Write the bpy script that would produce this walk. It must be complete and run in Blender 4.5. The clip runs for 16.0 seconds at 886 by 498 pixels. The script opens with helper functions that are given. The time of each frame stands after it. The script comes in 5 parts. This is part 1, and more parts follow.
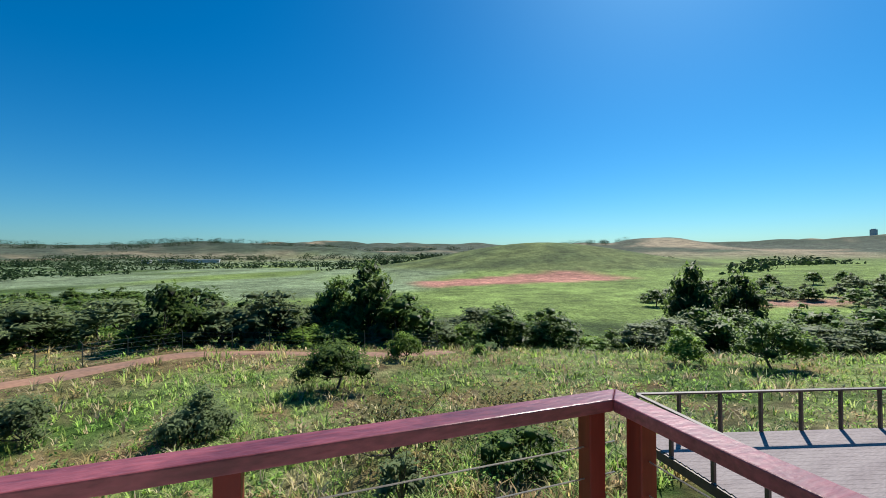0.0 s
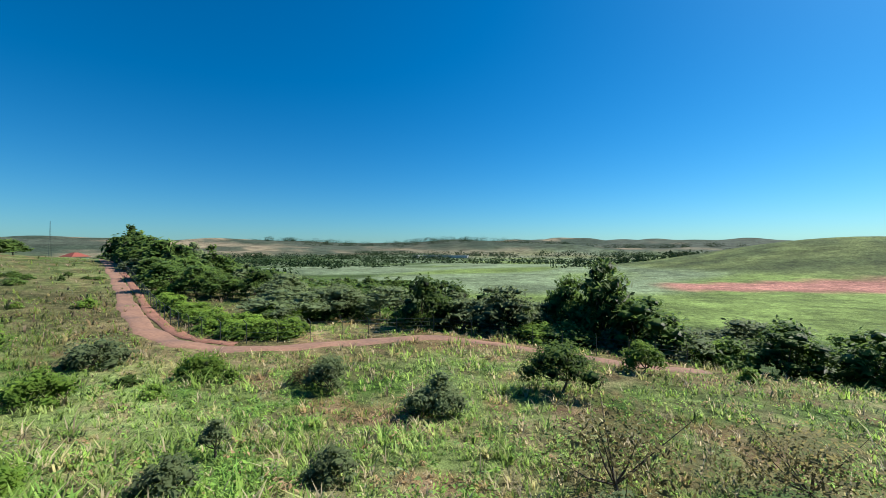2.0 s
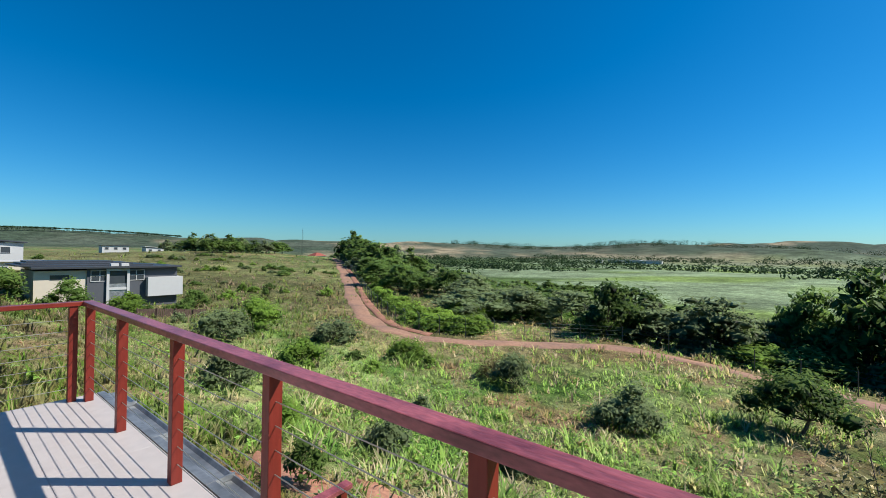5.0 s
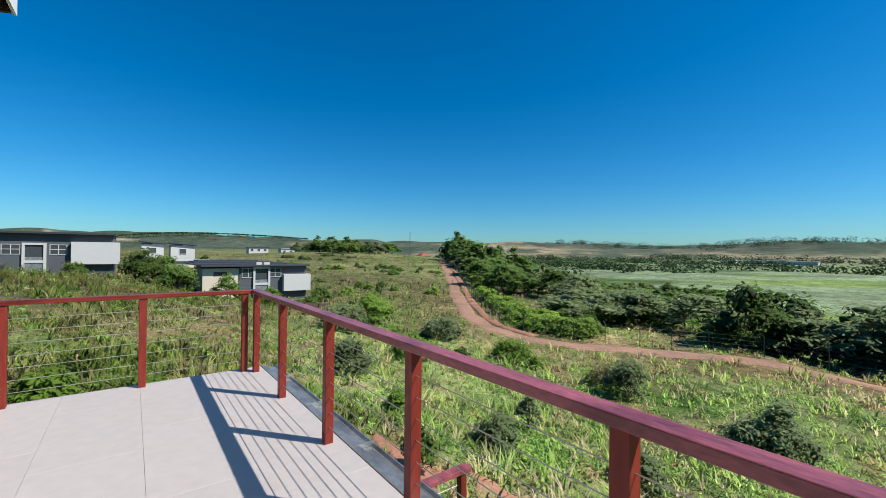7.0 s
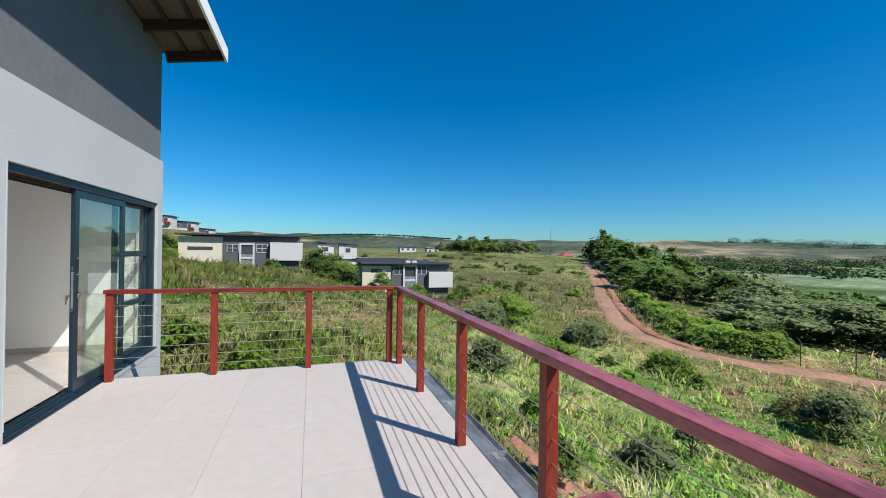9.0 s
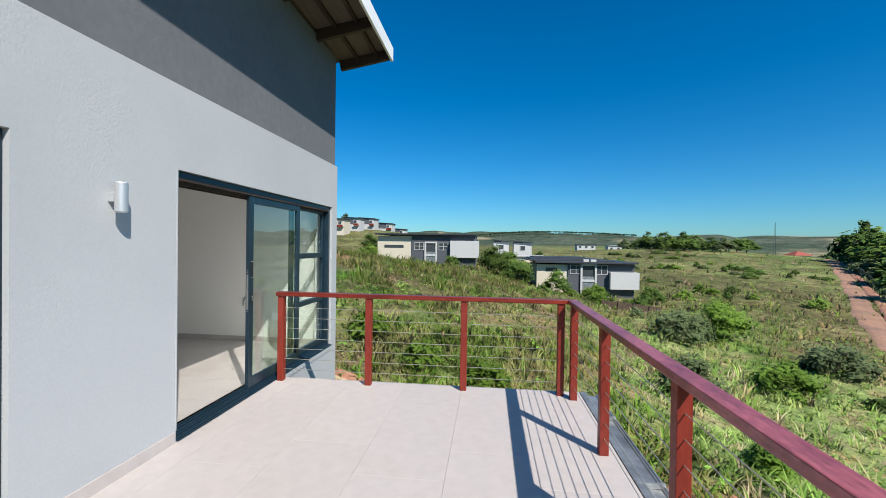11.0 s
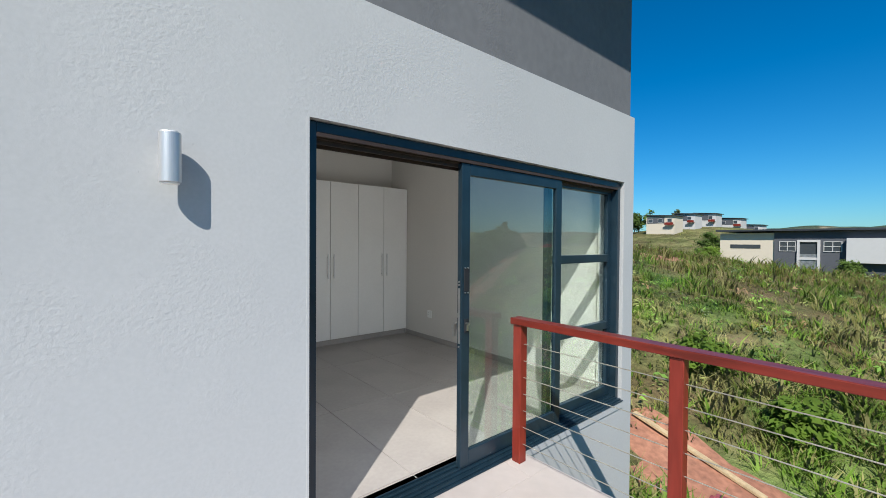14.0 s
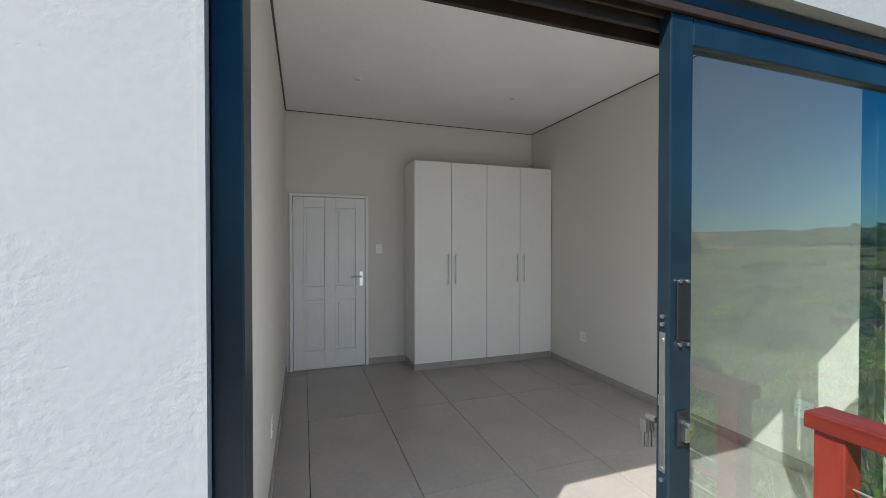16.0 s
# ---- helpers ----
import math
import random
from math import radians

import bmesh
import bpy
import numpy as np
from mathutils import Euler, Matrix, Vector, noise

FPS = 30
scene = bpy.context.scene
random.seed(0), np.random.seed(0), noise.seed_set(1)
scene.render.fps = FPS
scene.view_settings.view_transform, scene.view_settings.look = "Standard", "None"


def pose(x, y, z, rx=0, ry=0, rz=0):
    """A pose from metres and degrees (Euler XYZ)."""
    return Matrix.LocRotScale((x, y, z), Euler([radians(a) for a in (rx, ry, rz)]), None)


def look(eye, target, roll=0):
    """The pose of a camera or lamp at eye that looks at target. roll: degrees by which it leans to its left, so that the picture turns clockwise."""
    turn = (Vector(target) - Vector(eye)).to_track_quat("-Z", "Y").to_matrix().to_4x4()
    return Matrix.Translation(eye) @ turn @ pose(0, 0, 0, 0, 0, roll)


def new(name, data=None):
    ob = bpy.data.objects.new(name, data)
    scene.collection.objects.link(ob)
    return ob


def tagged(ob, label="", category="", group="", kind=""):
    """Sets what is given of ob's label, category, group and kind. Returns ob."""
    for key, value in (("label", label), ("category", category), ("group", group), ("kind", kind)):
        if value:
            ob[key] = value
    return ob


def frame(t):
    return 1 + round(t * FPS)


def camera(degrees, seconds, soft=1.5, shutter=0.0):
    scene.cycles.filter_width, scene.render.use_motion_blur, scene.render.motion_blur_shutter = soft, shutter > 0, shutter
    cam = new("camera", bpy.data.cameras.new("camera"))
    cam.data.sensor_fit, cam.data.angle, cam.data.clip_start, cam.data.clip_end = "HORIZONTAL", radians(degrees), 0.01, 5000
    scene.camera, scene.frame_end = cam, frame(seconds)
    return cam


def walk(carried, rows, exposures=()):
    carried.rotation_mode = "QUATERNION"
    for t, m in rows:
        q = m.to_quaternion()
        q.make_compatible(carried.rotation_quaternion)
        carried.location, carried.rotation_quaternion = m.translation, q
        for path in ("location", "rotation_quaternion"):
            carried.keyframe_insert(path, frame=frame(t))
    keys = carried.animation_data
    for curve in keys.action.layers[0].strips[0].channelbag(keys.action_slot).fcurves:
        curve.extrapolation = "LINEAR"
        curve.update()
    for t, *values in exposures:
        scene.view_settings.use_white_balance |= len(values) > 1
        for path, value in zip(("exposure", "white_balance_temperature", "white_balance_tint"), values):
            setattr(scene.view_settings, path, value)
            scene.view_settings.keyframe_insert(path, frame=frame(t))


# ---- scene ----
cam = camera(95.1, 16.0, soft=0.7)
PATH = [
    (0, (0.077, -0.01, 1.53), (0.736, 1.878, 1.552), -0.3),
    (0.5, (0.283, 0.222, 1.53), (0.692, 2.18, 1.551), -0.0),
    (1, (0.475, 0.435, 1.56), (0.597, 2.431, 1.575), -0.0),
    (1.5, (0.635, 0.585, 1.585), (0.452, 2.576, 1.599), 0.1),
    (2, (0.685, 0.676, 1.618), (0.229, 2.623, 1.628), 0.0),
    (2.5, (0.64, 0.718, 1.598), (-0.042, 2.598, 1.607), 0.2),
    (3, (0.648, 0.765, 1.609), (-0.214, 2.570, 1.617), 0.2),
    (3.5, (0.635, 0.659, 1.6), (-0.346, 2.402, 1.608), 0.3),
    (4, (0.588, 0.493, 1.558), (-0.476, 2.187, 1.573), 0.4),
    (4.2, (0.534, 0.416, 1.555), (-0.56, 2.091, 1.569), 0.5),
    (6.3, (0.55, 0.033, 1.501), (-0.916, 1.394, 1.524), 0.6),
    (6.5, (0.548, 0.02, 1.502), (-0.948, 1.347, 1.519), 0.5),
    (7, (0.546, 0.004, 1.487), (-1.041, 1.221, 1.503), 0.6),
    (7.5, (0.54, 0.005, 1.481), (-1.147, 1.079, 1.493), 0.6),
    (8, (0.53, 0.019, 1.47), (-1.25, 0.931, 1.482), 0.7),
    (10.5, (-0.233, 0.317, 1.532), (-2.232, 0.368, 1.518), 0.8),
    (11, (-0.576, 0.357, 1.547), (-2.564, 0.132, 1.528), 0.8),
    (11.5, (-0.916, 0.417, 1.545), (-2.853, -0.078, 1.522), 0.7),
    (12, (-1.291, 0.405, 1.545), (-3.143, -0.35, 1.518), 0.7),
    (12.5, (-1.666, 0.364, 1.542), (-3.403, -0.627, 1.513), 0.6),
    (13, (-2.03, 0.255, 1.543), (-3.625, -0.951, 1.512), 0.5),
    (13.5, (-2.368, 0.068, 1.53), (-3.812, -1.316, 1.496), 0.4),
    (14, (-2.698, -0.153, 1.515), (-3.982, -1.686, 1.482), 0.4),
    (14.5, (-2.969, -0.449, 1.498), (-4.081, -2.111, 1.474), 0.1),
    (15, (-3.217, -0.728, 1.489), (-4.163, -2.49, 1.461), 0.0),
    (15.5, (-3.44, -1.023, 1.486), (-4.22, -2.865, 1.452), -0.0),
    (16, (-3.585, -1.29, 1.445), (-4.238, -3.18, 1.42), 0.0),
]
walk(cam, [(t, look(eye, target, roll)) for t, eye, target, roll in PATH],
     exposures=[(0, 0.36), (3, 0.5), (7, 0.5), (11, 0.56), (13, 0.55), (14.5, 0.48), (15.5, 0.5), (16, 0.68)])

# ---- light ----
SUN_AZ, SUN_EL = 51.0, 45.0
world = bpy.data.worlds.new("sky")
scene.world = world
world.use_nodes = True
wn = world.node_tree
sky = wn.nodes.new("ShaderNodeTexSky")
sky.sky_type, sky.sun_disc = "NISHITA", False
sky.sun_elevation, sky.sun_rotation = radians(SUN_EL), radians(SUN_AZ)
sky.air_density, sky.dust_density, sky.ozone_density, sky.altitude = 1.0, 0.45, 2.0, 60
deep, rich = wn.nodes.new("ShaderNodeMix"), wn.nodes.new("ShaderNodeHueSaturation")
deep.data_type, deep.blend_type = "RGBA", "MULTIPLY"
deep.inputs["Factor"].default_value = 1.0
deep.inputs["B"].default_value = (0.46, 0.77, 1.0, 1)
rich.inputs["Saturation"].default_value = 1.2
wn.links.new(sky.outputs[0], deep.inputs["A"])
wn.links.new(deep.outputs["Result"], rich.inputs["Color"])
wn.links.new(rich.outputs[0], wn.nodes["Background"].inputs[0])
wn.nodes["Background"].inputs[1].default_value = 0.084
sun = new("sun", bpy.data.lights.new("sun", "SUN"))
sun.data.energy, sun.data.angle, sun.data.color = 4.7, radians(0.5), (1.0, 0.95, 0.88)
sun_way = Vector((math.sin(radians(SUN_AZ)) * math.cos(radians(SUN_EL)), math.cos(radians(SUN_AZ)) * math.cos(radians(SUN_EL)), math.sin(radians(SUN_EL))))
sun.matrix_world = look(sun_way * 60, (0, 0, 0))

for x, wide in ((-4.98, 3.0), (-0.8, 3.0)):
    lamp = new("window_light", bpy.data.lights.new("window_light", "AREA"))
    lamp.data.shape, lamp.data.size, lamp.data.size_y = "RECTANGLE", wide, 1.95
    lamp.data.energy, lamp.data.color = 12.8, (0.93, 0.97, 1.0)
    lamp.matrix_world = look((x, -2.30, 1.05), (x, -6.0, 0.75))


# ---- materials ----
def material(name, color, rough=0.6, metal=0.0, vary=0.12, grain=40.0, stain=2.0, bump=0.15, dark=None, stretch=(1, 1, 1), tint="", leaf=0.0, coords="Object", random_value=0.0, spec=0.5, lumps=0.0, patch=0.0, upright=0.0):
    """A surface with fine grain and large stains; tint names a colour attribute that gives the base colour."""
    m = bpy.data.materials.new(name)
    m.use_nodes = True
    n, l = m.node_tree.nodes, m.node_tree.links
    b = n["Principled BSDF"]
    b.inputs["Roughness"].default_value, b.inputs["Metallic"].default_value, b.inputs["Specular IOR Level"].default_value = rough, metal, spec
    tc, mp = n.new("ShaderNodeTexCoord"), n.new("ShaderNodeMapping")
    l.new(tc.outputs[coords], mp.inputs[0])
    mp.inputs["Scale"].default_value = stretch
    fine, big = n.new("ShaderNodeTexNoise"), n.new("ShaderNodeTexNoise")
    for node, scale, detail in ((fine, grain, 6), (big, stain, 4)):
        node.inputs["Scale"].default_value, node.inputs["Detail"].default_value = scale, detail
        l.new(mp.outputs[0], node.inputs["Vector"])
    if tint:
        src = n.new("ShaderNodeVertexColor")
        src.layer_name = tint
        base = src.outputs[0]
    else:
        ramp = n.new("ShaderNodeMix")
        ramp.data_type = "RGBA"
        ramp.inputs["A"].default_value = (*color, 1)
        ramp.inputs["B"].default_value = (*(dark or [c * (1 - 2 * vary) for c in color]), 1)
        curve = n.new("ShaderNodeMapRange")
        curve.inputs[1].default_value, curve.inputs[2].default_value = 0.4, 0.68
        l.new(big.outputs[0], curve.inputs[0])
        l.new(curve.outputs[0], ramp.inputs["Factor"])
        base = ramp.outputs["Result"]
    value = n.new("ShaderNodeMapRange")
    value.inputs[1].default_value, value.inputs[2].default_value = 0.3, 0.7
    value.inputs[3].default_value, value.inputs[4].default_value = 1 - vary, 1 + vary
    l.new(fine.outputs[0], value.inputs[0])
    hsv = n.new("ShaderNodeHueSaturation")
    l.new(base, hsv.inputs["Color"])
    l.new(value.outputs[0], hsv.inputs["Value"])
    out = hsv.outputs[0]
    if patch:
        wide, mr, h3 = n.new("ShaderNodeTexNoise"), n.new("ShaderNodeMapRange"), n.new("ShaderNodeHueSaturation")
        wide.inputs["Scale"].default_value, wide.inputs["Detail"].default_value = stain, 8
        l.new(mp.outputs[0], wide.inputs["Vector"])
        mr.inputs[1].default_value, mr.inputs[2].default_value = 0.33, 0.67
        mr.inputs[3].default_value, mr.inputs[4].default_value = 1 - patch, 1 + patch
        l.new(wide.outputs[0], mr.inputs[0])
        l.new(mr.outputs[0], h3.inputs["Value"])
        l.new(out, h3.inputs["Color"])
        out = h3.outputs[0]
    if random_value:
        info, mr, h2 = n.new("ShaderNodeObjectInfo"), n.new("ShaderNodeMapRange"), n.new("ShaderNodeHueSaturation")
        mr.inputs[3].default_value, mr.inputs[4].default_value = 1 - random_value, 1 + random_value
        l.new(info.outputs["Random"], mr.inputs[0])
        l.new(mr.outputs[0], h2.inputs["Value"])
        l.new(out, h2.inputs["Color"])
        out = h2.outputs[0]
    l.new(out, b.inputs["Base Color"])
    if bump:
        bp = n.new("ShaderNodeBump")
        bp.inputs["Strength"].default_value, bp.inputs["Distance"].default_value = bump, 0.01
        l.new(fine.outputs[0], bp.inputs["Height"])
        if lumps:
            lump, b2 = n.new("ShaderNodeTexNoise"), n.new("ShaderNodeBump")
            lump.inputs["Scale"].default_value, lump.inputs["Detail"].default_value, lump.inputs["Roughness"].default_value = 7.0, 7, 0.62
            l.new(mp.outputs[0], lump.inputs["Vector"])
            b2.inputs["Strength"].default_value, b2.inputs["Distance"].default_value = lumps, 0.03
            l.new(lump.outputs[0], b2.inputs["Height"])
            l.new(b2.outputs[0], bp.inputs["Normal"])
        l.new(bp.outputs[0], b.inputs["Normal"])
    if upright:
        geo, sky_up, norm = n.new("ShaderNodeNewGeometry"), n.new("ShaderNodeMix"), n.new("ShaderNodeVectorMath")
        sky_up.data_type = "VECTOR"
        sky_up.inputs["Factor"].default_value = upright
        vec = [i for i in sky_up.inputs if i.type == "VECTOR"]
        l.new(geo.outputs["Normal"], vec[0])
        vec[1].default_value = (0, 0, 1)
        norm.operation = "NORMALIZE"
        l.new([o for o in sky_up.outputs if o.type == "VECTOR"][0], norm.inputs[0])
        l.new(norm.outputs[0], b.inputs["Normal"])
    if leaf:
        tr, mix = n.new("ShaderNodeBsdfTranslucent"), n.new("ShaderNodeMixShader")
        l.new(out, tr.inputs[0])
        mix.inputs[0].default_value = leaf
        l.new(b.outputs[0], mix.inputs[1])
        l.new(tr.outputs[0], mix.inputs[2])
        l.new(mix.outputs[0], n["Material Output"].inputs[0])
    return m


def trowelled(m, depth):
    """Adds hand-floated relief: smooth fields, rough pitted areas and a few raised trowel ridges."""
    n, l = m.node_tree.nodes, m.node_tree.links
    b, tc = n["Principled BSDF"], n.new("ShaderNodeTexCoord")

    def noise(scale, detail, low, high, rough=0.55, twist=0.0):
        t, mr = n.new("ShaderNodeTexNoise"), n.new("ShaderNodeMapRange")
        t.inputs["Scale"].default_value, t.inputs["Detail"].default_value, t.inputs["Roughness"].default_value, t.inputs["Distortion"].default_value = scale, detail, rough, twist
        l.new(tc.outputs["Object"], t.inputs["Vector"])
        mr.inputs[1].default_value, mr.inputs[2].default_value = low, high
        l.new(t.outputs[0], mr.inputs[0])
        return mr.outputs[0]

    def join(kind, p, q):
        t = n.new("ShaderNodeMath")
        t.operation = kind
        l.new(p, t.inputs[0])
        if isinstance(q, float):
            t.inputs[1].default_value = q
        else:
            l.new(q, t.inputs[1])
        return t.outputs[0]

    rough_area = noise(2.3, 3, 0.44, 0.62)
    pits = join("MULTIPLY", noise(65, 4, 0.3, 0.7), join("MULTIPLY", rough_area, 0.55))
    waves = join("MULTIPLY", noise(8, 5, 0.2, 0.8), 0.3)
    ridge = join("MULTIPLY", noise(2.6, 4, 0.62, 0.64, 0.6, 0.5), 0.13)
    crater = join("MULTIPLY", noise(24, 2, 0.735, 0.78), -0.35)
    height_all = join("ADD", join("ADD", pits, waves), join("ADD", ridge, crater))
    bp = n.new("ShaderNodeBump")
    bp.inputs["Strength"].default_value, bp.inputs["Distance"].default_value = 0.4, 0.0045 * depth
    l.new(height_all, bp.inputs["Height"])
    l.new(bp.outputs[0], b.inputs["Normal"])
    return m


def chipped(m):
    """Adds small pale plaster splashes and scratches to a painted surface."""
    n, l = m.node_tree.nodes, m.node_tree.links
    b = n["Principled BSDF"]
    tc, t, mr, mix = n.new("ShaderNodeTexCoord"), n.new("ShaderNodeTexNoise"), n.new("ShaderNodeMapRange"), n.new("ShaderNodeMix")
    t.inputs["Scale"].default_value, t.inputs["Detail"].default_value, t.inputs["Roughness"].default_value = 9.0, 8, 0.7
    l.new(tc.outputs["Object"], t.inputs["Vector"])
    mr.inputs[1].default_value, mr.inputs[2].default_value = 0.70, 0.735
    l.new(t.outputs[0], mr.inputs[0])
    mix.data_type = "RGBA"
    mix.inputs["B"].default_value = (0.42, 0.43, 0.43, 1)
    l.new(mr.outputs[0], mix.inputs["Factor"])
    l.new(b.inputs["Base Color"].links[0].from_socket, mix.inputs["A"])
    l.new(mix.outputs["Result"], b.inputs["Base Color"])
    return m


def ground_material():
    """Soil and herbs: the cover colour broken up from field size down to single clumps, with a rough, clumpy relief."""
    m = bpy.data.materials.new("grassy_ground")
    m.use_nodes = True
    n, l = m.node_tree.nodes, m.node_tree.links
    b = n["Principled BSDF"]
    b.inputs["Roughness"].default_value, b.inputs["Specular IOR Level"].default_value = 0.95, 0.1
    tc, src = n.new("ShaderNodeTexCoord"), n.new("ShaderNodeVertexColor")
    src.layer_name = "cover"
    out = src.outputs[0]
    noises = []
    for scale, detail, rough, low, high in ((0.03, 9, 0.62, 0.62, 1.36), (0.16, 6, 0.65, 0.66, 1.36), (0.9, 8, 0.75, 0.42, 1.55)):
        t, mr, h = n.new("ShaderNodeTexNoise"), n.new("ShaderNodeMapRange"), n.new("ShaderNodeHueSaturation")
        t.inputs["Scale"].default_value, t.inputs["Detail"].default_value, t.inputs["Roughness"].default_value = scale, detail, rough
        l.new(tc.outputs["Object"], t.inputs["Vector"])
        mr.inputs[1].default_value, mr.inputs[2].default_value, mr.inputs[3].default_value, mr.inputs[4].default_value = 0.34, 0.66, low, high
        l.new(t.outputs[0], mr.inputs[0])
        l.new(mr.outputs[0], h.inputs["Value"])
        l.new(out, h.inputs["Color"])
        out = h.outputs[0]
        noises.append(t)
    l.new(out, b.inputs["Base Color"])
    bp, wide = n.new("ShaderNodeBump"), n.new("ShaderNodeBump")
    bp.inputs["Strength"].default_value, bp.inputs["Distance"].default_value = 0.8, 0.35
    wide.inputs["Strength"].default_value, wide.inputs["Distance"].default_value = 0.7, 5.0
    l.new(noises[0].outputs[0], wide.inputs["Height"])
    l.new(noises[2].outputs[0], bp.inputs["Height"])
    l.new(wide.outputs[0], bp.inputs["Normal"])
    l.new(bp.outputs[0], b.inputs["Normal"])
    return m


def glass_material():
    m = bpy.data.materials.new("window_glass")
    m.use_nodes = True
    b = m.node_tree.nodes["Principled BSDF"]
    b.inputs["Base Color"].default_value = (0.62, 0.74, 0.72, 1)
    b.inputs["Roughness"].default_value, b.inputs["IOR"].default_value = 0.0, 1.85
    b.inputs["Transmission Weight"].default_value = 1.0
    return m



